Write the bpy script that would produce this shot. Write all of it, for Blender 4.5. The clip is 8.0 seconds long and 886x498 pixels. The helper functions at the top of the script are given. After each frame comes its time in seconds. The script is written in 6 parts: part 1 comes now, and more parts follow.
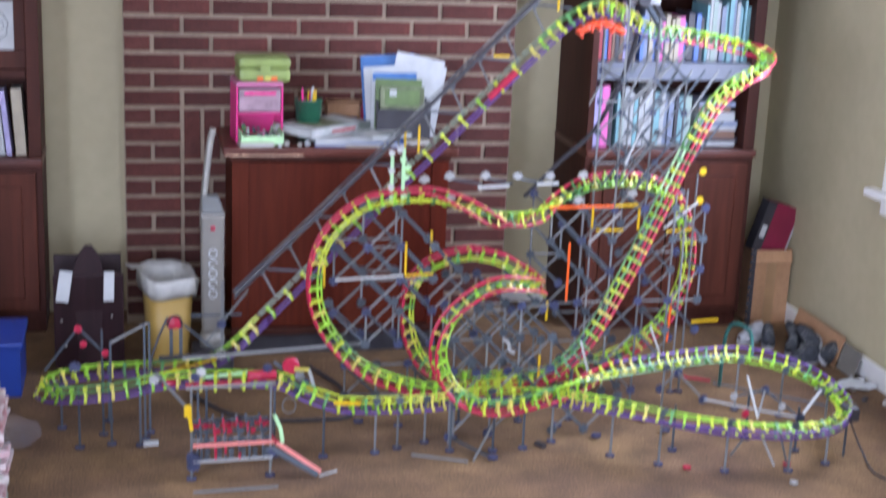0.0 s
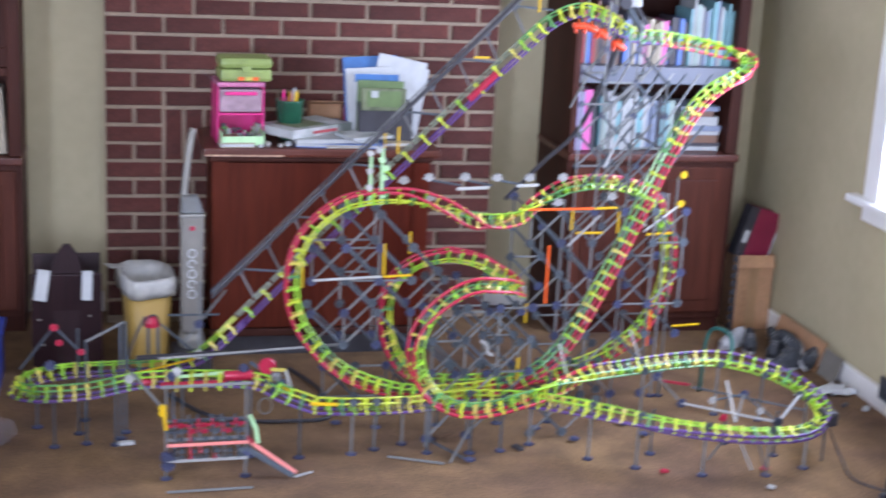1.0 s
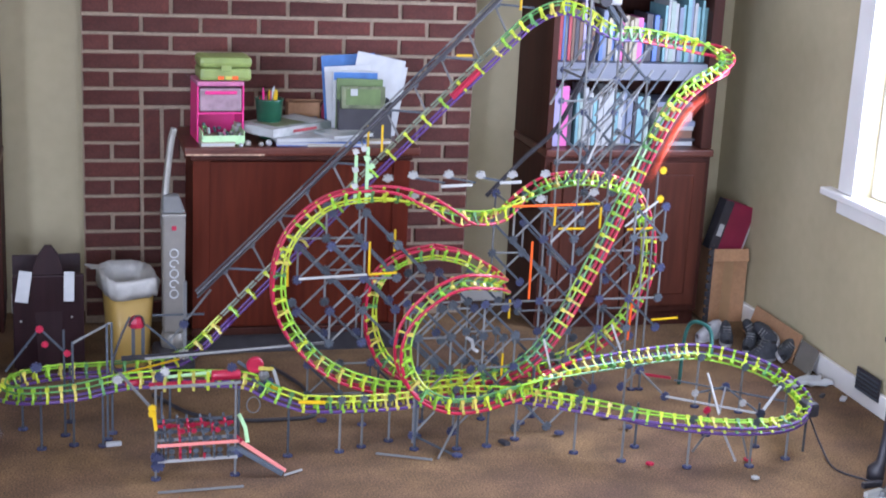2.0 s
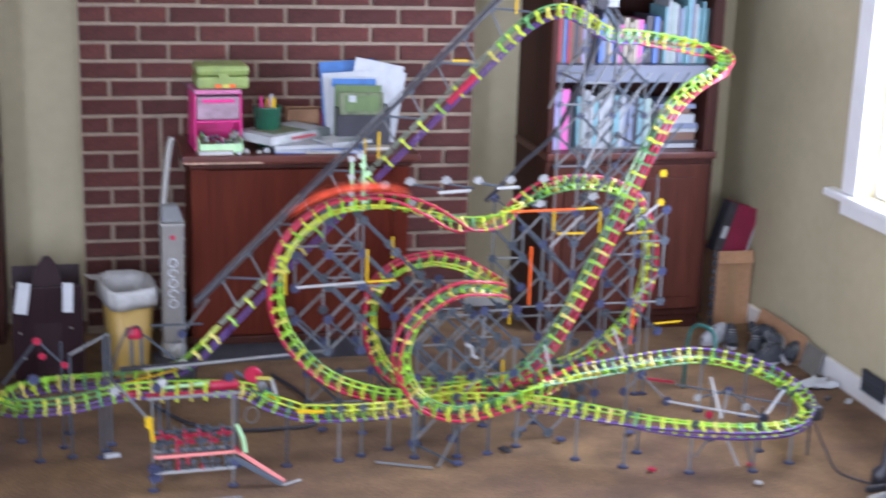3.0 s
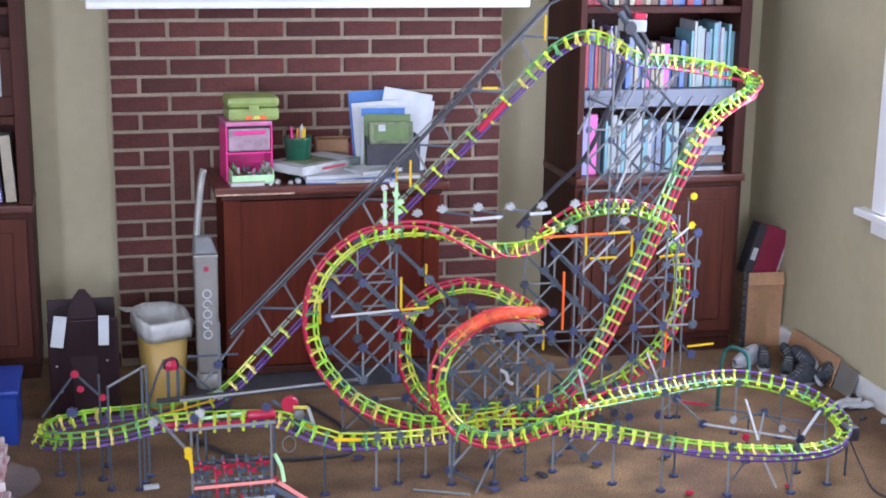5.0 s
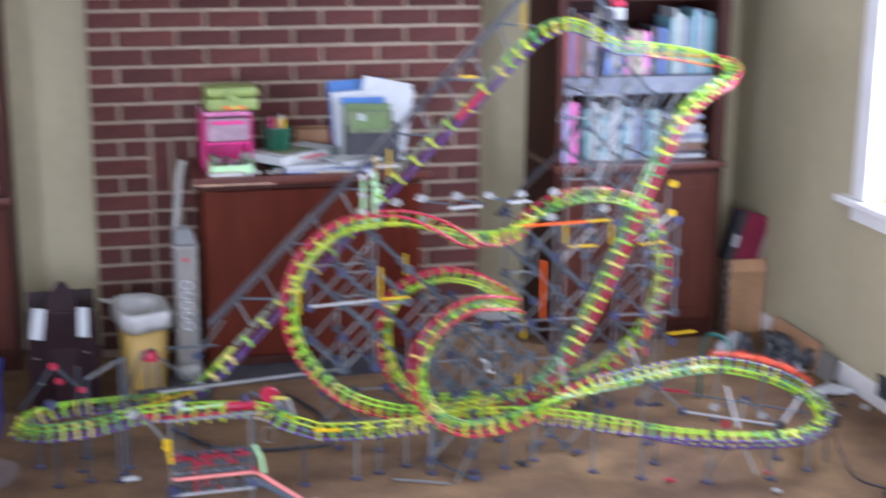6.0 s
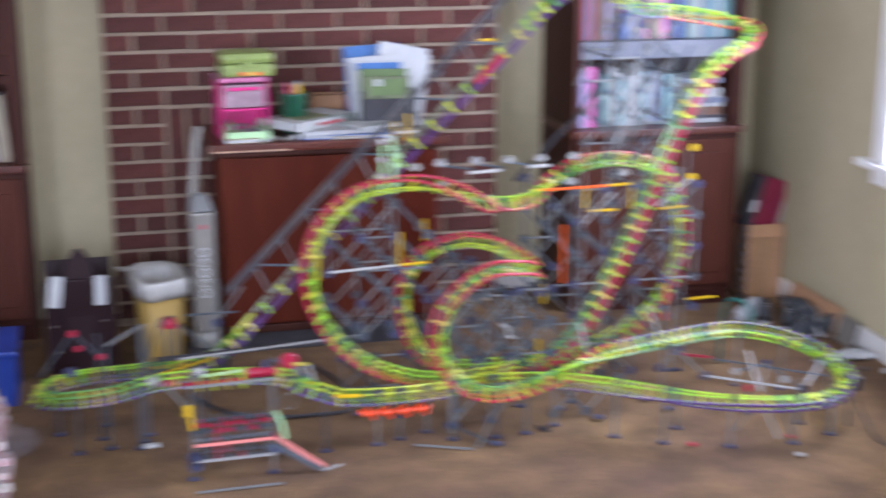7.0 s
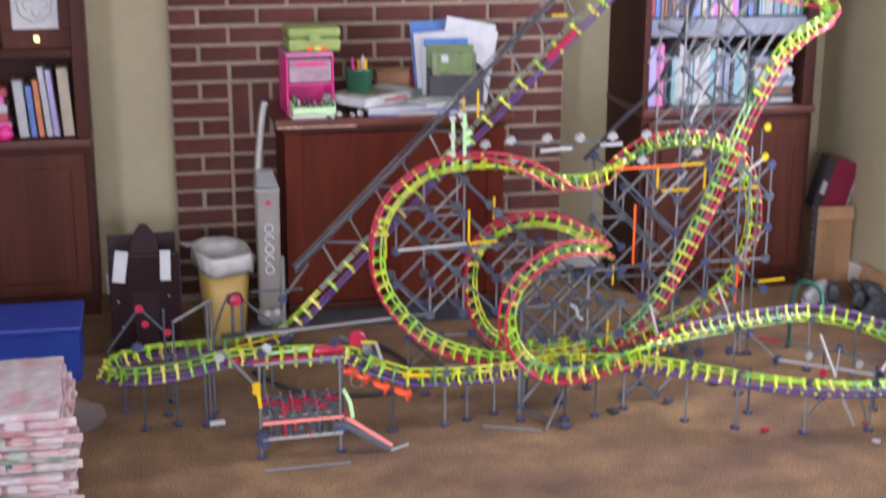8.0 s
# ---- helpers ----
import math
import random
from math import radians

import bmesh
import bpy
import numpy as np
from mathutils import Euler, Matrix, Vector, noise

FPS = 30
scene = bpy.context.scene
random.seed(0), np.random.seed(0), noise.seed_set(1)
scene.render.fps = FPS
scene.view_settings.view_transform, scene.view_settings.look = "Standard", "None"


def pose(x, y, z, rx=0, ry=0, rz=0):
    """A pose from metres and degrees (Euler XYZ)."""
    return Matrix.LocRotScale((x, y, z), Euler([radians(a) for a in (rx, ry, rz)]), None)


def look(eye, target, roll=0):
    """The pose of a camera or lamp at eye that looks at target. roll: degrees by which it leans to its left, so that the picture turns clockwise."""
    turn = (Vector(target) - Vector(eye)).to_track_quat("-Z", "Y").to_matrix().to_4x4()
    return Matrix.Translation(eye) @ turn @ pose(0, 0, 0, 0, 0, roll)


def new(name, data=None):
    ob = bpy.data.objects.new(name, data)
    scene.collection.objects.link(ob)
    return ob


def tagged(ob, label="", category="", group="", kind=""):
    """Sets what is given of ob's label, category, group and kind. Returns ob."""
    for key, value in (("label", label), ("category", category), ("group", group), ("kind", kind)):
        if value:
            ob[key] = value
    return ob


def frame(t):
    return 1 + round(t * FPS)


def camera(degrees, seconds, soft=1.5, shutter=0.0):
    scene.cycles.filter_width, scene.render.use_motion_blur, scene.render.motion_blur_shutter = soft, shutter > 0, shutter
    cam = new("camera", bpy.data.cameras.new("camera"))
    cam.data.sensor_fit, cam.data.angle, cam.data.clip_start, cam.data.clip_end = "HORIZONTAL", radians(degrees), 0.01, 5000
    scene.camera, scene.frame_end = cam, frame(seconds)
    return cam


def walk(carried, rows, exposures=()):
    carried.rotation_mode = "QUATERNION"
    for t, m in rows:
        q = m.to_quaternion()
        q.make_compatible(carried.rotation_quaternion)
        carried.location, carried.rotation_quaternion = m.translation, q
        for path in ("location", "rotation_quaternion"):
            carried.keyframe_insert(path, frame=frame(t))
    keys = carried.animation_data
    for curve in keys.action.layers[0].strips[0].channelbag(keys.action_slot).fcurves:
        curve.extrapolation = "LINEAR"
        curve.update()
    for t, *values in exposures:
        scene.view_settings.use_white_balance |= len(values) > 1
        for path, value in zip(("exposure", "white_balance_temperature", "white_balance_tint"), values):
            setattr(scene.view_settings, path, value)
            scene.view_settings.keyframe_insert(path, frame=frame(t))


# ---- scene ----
cam = camera(34.4, 8.0, soft=1.8, shutter=2.0)
PATH = [
    (0, (0.016, -5.308, 1.745), (0.444, -3.425, 1.222), 2.5),
    (0.5, (0.04, -5.301, 1.738), (0.46, -3.425, 1.183), 2.4),
    (1, (0.065, -5.311, 1.723), (0.501, -3.428, 1.212), 3.0),
    (1.5, (-0.022, -5.255, 1.824), (0.475, -3.401, 1.265), 3.9),
    (1.7, (-0.036, -5.308, 1.753), (0.465, -3.446, 1.221), 3.1),
    (2.8, (0.01, -5.311, 1.719), (0.507, -3.441, 1.214), 2.7),
    (3, (0.029, -5.294, 1.742), (0.505, -3.421, 1.228), 2.0),
    (3.5, (0.026, -5.292, 1.75), (0.489, -3.408, 1.261), 1.4),
    (4, (0.01, -5.281, 1.757), (0.475, -3.4, 1.261), 1.4),
    (4.5, (0.01, -5.285, 1.741), (0.452, -3.395, 1.263), 0.7),
    (4.7, (-0.024, -5.298, 1.742), (0.429, -3.409, 1.266), 0.9),
    (5.8, (0.022, -5.306, 1.75), (0.46, -3.417, 1.261), 0.4),
    (6, (0.018, -5.302, 1.745), (0.482, -3.42, 1.252), 0.5),
    (6.5, (0.038, -5.306, 1.745), (0.545, -3.445, 1.217), 0.2),
    (7, (-0.018, -5.273, 1.71), (0.436, -3.398, 1.182), 0.1),
    (7.5, (-0.031, -5.258, 1.709), (0.337, -3.365, 1.178), 0.4),
    (8, (-0.091, -5.198, 1.694), (0.306, -3.319, 1.137), 0.3),
]
walk(cam, [(t, look(eye, target, roll)) for t, eye, target, roll in PATH],
     exposures=[(0, 0.03, 6480, 14), (6.5, 0.03, 6480, 14), (7, 0.0, 6650, 15), (7.5, 0.0, 7350, 18.5), (8, 0.0, 7450, 19)])

RX, BY, LX, FY, CZ = 2.617, 0.16, -1.75, -7.2, 2.45  # the room's inner faces

# ---- daylight and two added fill lamps ----
WORLD = bpy.data.worlds.new("daylight")
WORLD.use_nodes = True
scene.world = WORLD
wn = WORLD.node_tree
sky = wn.nodes.new("ShaderNodeTexSky")
sky.sky_type = "NISHITA"
sky.sun_disc = False
sky.sun_elevation, sky.sun_rotation = radians(40), radians(100)
wn.links.new(sky.outputs[0], wn.nodes["Background"].inputs[0])
wn.nodes["Background"].inputs[1].default_value = 0.1


def sun_lamp():
    d = bpy.data.lights.new("sun", "SUN")
    d.energy, d.angle, d.color = 1.0, radians(10), (1, 0.97, 0.92)
    new("sun", d).matrix_world = look((8, -3, 7), (0, -2, 0))


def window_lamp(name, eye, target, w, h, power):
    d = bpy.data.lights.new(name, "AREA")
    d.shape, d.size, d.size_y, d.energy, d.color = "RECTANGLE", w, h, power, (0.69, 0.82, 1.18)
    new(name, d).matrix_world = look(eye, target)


sun_lamp()
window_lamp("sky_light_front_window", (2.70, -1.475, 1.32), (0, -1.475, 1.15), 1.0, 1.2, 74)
# side and back lamps are added fill, set in windows outside the view
window_lamp("added_fill_side", (LX - 0.08, -4.4, 1.35), (2.0, -4.4, 1.1), 1.7, 1.25, 172)
window_lamp("added_fill_back", (0.2, -7.28, 1.4), (0.2, 0, 1.0), 2.2, 1.25, 158)


# ---- materials ----
def mat(name, color, rough=0.5, metal=0.0, vary=0.12, scale=30.0, fine=0.0, bump=0.0, island=0.0, spread=0.0, coat=0.0, stretch=(1, 1, 1), trans=0.0, fmul=9.0, spec=0.5, tint=None, patch=3.0, soft=0.15, alpha=1.0):
    m = bpy.data.materials.new(name)
    m.use_nodes = True
    t = m.node_tree
    b = t.nodes["Principled BSDF"]
    b.inputs["Roughness"].default_value = rough
    b.inputs["Metallic"].default_value = metal
    b.inputs["Specular IOR Level"].default_value = spec
    b.inputs["Coat Weight"].default_value = coat
    b.inputs["Transmission Weight"].default_value = trans
    co = t.nodes.new("ShaderNodeTexCoord")
    mp = t.nodes.new("ShaderNodeMapping")
    mp.inputs["Scale"].default_value = stretch
    t.links.new(co.outputs["Object"], mp.inputs[0])
    nz = t.nodes.new("ShaderNodeTexNoise")
    nz.inputs["Scale"].default_value = scale
    nz.inputs["Detail"].default_value = 4
    t.links.new(mp.outputs[0], nz.inputs["Vector"])
    ramp = t.nodes.new("ShaderNodeMapRange")
    ramp.inputs["From Min"].default_value, ramp.inputs["From Max"].default_value = 0.3, 0.7
    ramp.inputs["To Min"].default_value, ramp.inputs["To Max"].default_value = 1 - vary, 1 + vary
    t.links.new(nz.outputs[0], ramp.inputs[0])
    value = ramp.outputs[0]
    if fine:
        n2 = t.nodes.new("ShaderNodeTexNoise")
        n2.inputs["Scale"].default_value = scale * fmul
        t.links.new(mp.outputs[0], n2.inputs["Vector"])
        r2 = t.nodes.new("ShaderNodeMapRange")
        r2.inputs["From Min"].default_value, r2.inputs["From Max"].default_value = 0.3, 0.7
        r2.inputs["To Min"].default_value, r2.inputs["To Max"].default_value = 1 - fine, 1 + fine
        t.links.new(n2.outputs[0], r2.inputs[0])
        mu = t.nodes.new("ShaderNodeMath")
        mu.operation = "MULTIPLY"
        t.links.new(value, mu.inputs[0])
        t.links.new(r2.outputs[0], mu.inputs[1])
        value = mu.outputs[0]
    hsv = t.nodes.new("ShaderNodeHueSaturation")
    hsv.inputs["Color"].default_value = (*color, 1)
    b.inputs["Alpha"].default_value = alpha
    if tint:
        n3 = t.nodes.new("ShaderNodeTexNoise")
        n3.inputs["Scale"].default_value = patch
        n3.inputs["Detail"].default_value = 3
        t.links.new(mp.outputs[0], n3.inputs["Vector"])
        r3 = t.nodes.new("ShaderNodeMapRange")
        r3.inputs["From Min"].default_value, r3.inputs["From Max"].default_value = 0.5 - soft, 0.5 + soft
        t.links.new(n3.outputs[0], r3.inputs[0])
        mx = t.nodes.new("ShaderNodeMixRGB")
        mx.inputs[1].default_value, mx.inputs[2].default_value = (*color, 1), (*tint, 1)
        t.links.new(r3.outputs[0], mx.inputs[0])
        t.links.new(mx.outputs[0], hsv.inputs["Color"])
    t.links.new(value, hsv.inputs["Value"])
    if spread:
        oi = t.nodes.new("ShaderNodeObjectInfo")
        mr = t.nodes.new("ShaderNodeMapRange")
        mr.inputs["To Min"].default_value, mr.inputs["To Max"].default_value = 1 - spread, 1 + spread
        t.links.new(oi.outputs["Random"], mr.inputs[0])
        mm = t.nodes.new("ShaderNodeMath")
        mm.operation = "MULTIPLY"
        t.links.new(value, mm.inputs[0])
        t.links.new(mr.outputs[0], mm.inputs[1])
        t.links.new(mm.outputs[0], hsv.inputs["Value"])
    t.links.new(hsv.outputs[0], b.inputs["Base Color"])
    if bump:
        bp = t.nodes.new("ShaderNodeBump")
        bp.inputs["Strength"].default_value = bump
        bp.inputs["Distance"].default_value = 0.004
        t.links.new(nz.outputs[0], bp.inputs["Height"])
        t.links.new(bp.outputs[0], b.inputs["Normal"])
    return m


def glow(name, color, strength):
    m = bpy.data.materials.new(name)
    m.use_nodes = True
    b = m.node_tree.nodes["Principled BSDF"]
    b.inputs["Base Color"].default_value = (*color, 1)
    b.inputs["Emission Color"].default_value = (*color, 1)
    b.inputs["Emission Strength"].default_value = strength
    return m


M_BRICK = mat("red_brick", (0.090, 0.0212, 0.0150), 0.9, tint=(0.070, 0.0225, 0.0175), patch=6.0, soft=0.2, vary=0.25, scale=18, fine=0.2, bump=0.5, spread=0.22)
M_MORTAR = mat("mortar", (0.265, 0.20, 0.142), 0.95, vary=0.15, scale=12, fine=0.15, bump=0.5)
M_WALL = mat("beige_paint", (0.435, 0.378, 0.238), 0.8, vary=0.06, scale=2.2, fine=0.03, bump=0.05)
M_CEIL = mat("ceiling_paint", (0.75, 0.74, 0.7), 0.9, vary=0.04, scale=4)
M_CARPET = mat("brown_carpet", (0.100, 0.053, 0.031), 1.0, vary=0.30, scale=7.5, fine=0.5, bump=0.3, fmul=22, tint=(0.185, 0.106, 0.045), patch=2.6, soft=0.22)
M_WHITE = mat("white_paint", (0.78, 0.77, 0.74), 0.45, vary=0.05, scale=6)
M_WOOD = mat("red_brown_wood", (0.098, 0.0140, 0.0062), 0.55, spec=0.1, vary=0.3, scale=6, fine=0.15, stretch=(1, 1, 0.08), tint=(0.065, 0.013, 0.006), patch=3, soft=0.2)
M_WOODH = mat("red_brown_wood_top", (0.09, 0.022, 0.013), 0.42, spec=0.35, vary=0.35, scale=6, fine=0.2, coat=0.1, stretch=(0.08, 1, 1))
M_DWOOD = mat("dark_wood", (0.050, 0.0155, 0.0105), 0.55, spec=0.14, vary=0.3, scale=6, fine=0.15, stretch=(1, 1, 0.08))
# grey-blue tone holds the light reflecting off one shelf board's edge
M_GLEAMBOARD = mat("shelf_board_gleam", (0.125, 0.137, 0.175), 0.4, vary=0.1, scale=8)
M_BLACK = mat("black_plastic", (0.032, 0.03, 0.036), 0.5, vary=0.2, scale=20)
M_LIME = mat("lime_plastic", (0.24, 0.47, 0.035), 0.35, vary=0.1, scale=40, spread=0.25)
M_LIMEY = mat("yellow_green_plastic", (0.46, 0.54, 0.04), 0.35, vary=0.1, scale=40, spread=0.2)
M_YELLOW = mat("yellow_plastic", (0.66, 0.42, 0.01), 0.35, vary=0.08, scale=40)
M_TIEY = mat("pale_yellow_plastic", (0.54, 0.46, 0.09), 0.35, vary=0.1, scale=40, spread=0.25)
M_RED = mat("red_plastic_tube", (0.40, 0.012, 0.045), 0.35, vary=0.1, scale=40)
M_PURPLE = mat("purple_plastic_tube", (0.088, 0.034, 0.17), 0.36, vary=0.1, scale=40)
M_SLATE = mat("slate_blue_plastic", (0.062, 0.076, 0.092), 0.4, vary=0.12, scale=40, spread=0.3)
M_NAVY = mat("dark_blue_plastic", (0.042, 0.050, 0.105), 0.4, vary=0.12, scale=40, spread=0.3)
M_GREY = mat("light_grey_plastic", (0.165, 0.168, 0.165), 0.4, vary=0.1, scale=40, spread=0.3)
M_WROD = mat("white_plastic", (0.44, 0.44, 0.42), 0.4, vary=0.05, scale=40)
M_PALE = mat("pale_grey_plastic", (0.33, 0.33, 0.32), 0.4, vary=0.1, scale=40)
M_ORANGE = mat("orange_plastic", (0.85, 0.13, 0.02), 0.35, vary=0.08, scale=40)
M_CAR = mat("red_orange_car_plastic", (0.85, 0.085, 0.03), 0.3, vary=0.08, scale=40)
M_DGREEN = mat("dark_green_plastic", (0.02, 0.10, 0.085), 0.4, vary=0.1, scale=40)
M_MINT = mat("pale_green_plastic", (0.42, 0.66, 0.36), 0.4, vary=0.1, scale=40)
M_PINK = mat("pink_plastic", (0.72, 0.03, 0.22), 0.35, vary=0.08, scale=12)
M_CLEAR = mat("smoky_drawer_plastic", (0.33, 0.22, 0.26), 0.3, vary=0.25, scale=26)
M_LIDG = mat("olive_green_plastic", (0.24, 0.31, 0.09), 0.35, vary=0.15, scale=14)
M_PAPER = mat("white_paper", (0.45, 0.46, 0.46), 0.7, vary=0.1, scale=15)
M_BLUEP = mat("blue_card", (0.035, 0.135, 0.35), 0.5, vary=0.2, scale=20)
M_GREENB = mat("green_cover", (0.10, 0.155, 0.05), 0.5, vary=0.25, scale=14)
M_OLIVE = mat("grey_green_cover", (0.17, 0.19, 0.10), 0.45, vary=0.35, scale=22, tint=(0.09, 0.11, 0.05), patch=16, soft=0.1)
M_CARD = mat("brown_cardboard", (0.40, 0.22, 0.115), 0.85, vary=0.12, scale=9, fine=0.08)
M_BINDER = mat("crimson_cover", (0.20, 0.012, 0.04), 0.4, vary=0.12, scale=12)
M_TAN = mat("mustard_plastic", (0.42, 0.27, 0.07), 0.5, vary=0.1, scale=8)
M_LINER = mat("white_liner_plastic", (0.40, 0.39, 0.36), 0.45, vary=0.15, scale=25, bump=0.6)
M_VAC = mat("grey_vacuum_cloth", (0.195, 0.18, 0.155), 0.6, vary=0.12, scale=14)
M_SILVER = mat("silver_grey", (0.29, 0.28, 0.25), 0.4, metal=0.3, vary=0.1, scale=14)
M_BLUEBIN = mat("blue_plastic", (0.014, 0.050, 0.32), 0.4, vary=0.1, scale=8)
M_FILM = mat("clear_film", (0.62, 0.62, 0.75), 0.2, vary=0.2, scale=40, bump=0.8, alpha=0.08)
M_SHOE = mat("grey_shoe_fabric", (0.045, 0.05, 0.06), 0.8, vary=0.4, scale=30)
M_SOLE = mat("pale_rubber", (0.36, 0.36, 0.37), 0.7, vary=0.2, scale=25)
M_FABW = mat("cream_fabric", (0.36, 0.32, 0.31), 0.95, vary=0.15, scale=30, bump=0.4, tint=(0.36, 0.21, 0.22), patch=14, soft=0.1, stretch=(1, 1, 2.5))
M_FABR = mat("pink_striped_fabric", (0.32, 0.15, 0.15), 0.95, vary=0.2, scale=30, bump=0.4, tint=(0.40, 0.34, 0.32), patch=17, soft=0.1, stretch=(1, 1, 2.5))
M_FABG = mat("sage_fabric", (0.18, 0.23, 0.17), 0.95, vary=0.2, scale=30, bump=0.4, tint=(0.38, 0.32, 0.30), patch=15, soft=0.1, stretch=(1, 1, 2.5))
M_TEAL = mat("green_cover_cloth", (0.03, 0.30, 0.14), 0.8, vary=0.15, scale=20)
# deep green; among the track pieces it also stands for shaded lime
M_DLIME = mat("deep_green_plastic", (0.085, 0.24, 0.075), 0.35, vary=0.1, scale=40, spread=0.3)
M_SAGE = mat("grey_green_plastic", (0.17, 0.20, 0.14), 0.4, vary=0.1, scale=40, spread=0.2)
M_MAGAZINE = mat("printed_cover", (0.50, 0.50, 0.48), 0.4, vary=0.15, scale=20, tint=(0.20, 0.23, 0.21), patch=11, soft=0.12)
M_PINKTOP = mat("pale_pink_plastic", (0.52, 0.16, 0.30), 0.35, vary=0.15, scale=12)
M_SKYCARD = glow("bright_sky", (0.93, 0.97, 1.0), 3.0)
BOOKC = [mat("book_cover_" + n, c, 0.5, vary=0.15, scale=20) for n, c in (
    ("white", (0.36, 0.37, 0.37)), ("blue", (0.08, 0.16, 0.42)), ("teal", (0.16, 0.33, 0.36)), ("brown", (0.16, 0.08, 0.05)),
    ("red", (0.36, 0.04, 0.05)), ("slate", (0.17, 0.2, 0.28)), ("cream", (0.4, 0.34, 0.25)), ("black", (0.04, 0.035, 0.045)),
    ("pink", (0.62, 0.12, 0.35)), ("pale_green", (0.28, 0.35, 0.31)), ("orange", (0.5, 0.16, 0.06)), ("lilac", (0.34, 0.30, 0.5)))]


# ---- mesh helpers ----
def mesh_of(name, bm, material, smooth=False):
    me = bpy.data.meshes.new(name)
    bm.to_mesh(me)
    bm.free()
    me.materials.append(material)
    if smooth:
        for p in me.polygons:
            p.use_smooth = True
    return me


def part(name, bm, material, parent, label="", smooth=False):
    ob = new(name, mesh_of(name, bm, material, smooth))
    ob.parent = parent
    if label:
        tagged(ob, label)
    return ob


def thing(name, label, category, m=None, group="", kind=""):
    ob = new(name)
    ob.empty_display_size = 0.05
    if m is not None:
        ob.matrix_world = m
    return tagged(ob, label, category, group, kind)


def slab(name, bm, material, label, category, kind="", smooth=False, group=""):
    return tagged(new(name, mesh_of(name, bm, material, smooth)), label, category, group, kind)


def box(x0, x1, y0, y1, z0, z1, bevel=0.0, bm=None):
    bm = bm or bmesh.new()
    r = bmesh.ops.create_cube(bm, size=1.0, matrix=Matrix.Translation(((x0 + x1) / 2, (y0 + y1) / 2, (z0 + z1) / 2)) @ Matrix.Diagonal((abs(x1 - x0), abs(y1 - y0), abs(z1 - z0), 1)))
    if bevel:
        es = list({e for v in r["verts"] for e in v.link_edges})
        bmesh.ops.bevel(bm, geom=es, offset=bevel, segments=2, affect="EDGES", profile=0.6)
    return bm


def lathe(profile, seg=20, bm=None, m=None, squash=(1, 1)):
    bm = bm or bmesh.new()
    rings = []
    for r, z in profile:
        rings.append([bm.verts.new((r * squash[0] * math.cos(2 * math.pi * i / seg), r * squash[1] * math.sin(2 * math.pi * i / seg), z)) for i in range(seg)])
    for a, b in zip(rings, rings[1:]):
        for i in range(seg):
            bm.faces.new((a[i], a[(i + 1) % seg], b[(i + 1) % seg], b[i]))
    bm.faces.new(list(reversed(rings[0])))
    bm.faces.new(rings[-1])
    if m is not None:
        bmesh.ops.transform(bm, matrix=m, verts=[v for ring in rings for v in ring])
    return bm


def spline(points, step=8):
    p = np.array(points, float)
    q = np.vstack([2 * p[0] - p[1], p, 2 * p[-1] - p[-2]])
    out = []
    for i in range(1, len(q) - 2):
        a, b, c, d = q[i - 1:i + 3]
        for j in range(step):
            u = j / step
            out.append(0.5 * (2 * b + (c - a) * u + (2 * a - 5 * b + 4 * c - d) * u * u + (3 * b - a - 3 * c + d) * u ** 3))
    out.append(p[-1])
    return np.array(out)


def tube(points, r, seg=6, bm=None):
    bm = bm or bmesh.new()
    pts = [Vector(p) for p in points]
    rings, side = [], None
    for i, p in enumerate(pts):
        t = (pts[min(i + 1, len(pts) - 1)] - pts[max(i - 1, 0)]).normalized()
        if side is None:
            side = t.orthogonal().normalized()
        side = (side - t * side.dot(t)).normalized()
        up = t.cross(side)
        rings.append([bm.verts.new(p + r * (math.cos(2 * math.pi * k / seg) * side + math.sin(2 * math.pi * k / seg) * up)) for k in range(seg)])
    for a, b in zip(rings, rings[1:]):
        for k in range(seg):
            bm.faces.new((a[k], a[(k + 1) % seg], b[(k + 1) % seg], b[k]))
    bm.faces.new(list(reversed(rings[0])))
    bm.faces.new(rings[-1])
    return bm


def crumple(bm, amount, size, seed):
    for v in bm.verts:
        v.co += amount * noise.noise_vector(v.co * size + Vector((seed, 0, 0)))
    return bm


# ---- the room ----
def wall_with_hole(name, u0, u1, holes, place, label):
    """A wall from u0 to u1 along its length; holes (a, b, z0, z1) in order; place(u0, u1, z0, z1, bm) adds a block."""
    bm = bmesh.new()
    at = u0
    for a, b, z0, z1 in holes:
        place(at, a, 0, CZ, bm)
        place(a, b, 0, z0, bm)
        place(a, b, z1, CZ, bm)
        at = b
    place(at, u1, 0, CZ, bm)
    return slab(name, bm, M_WALL, label, "wall", "structure")


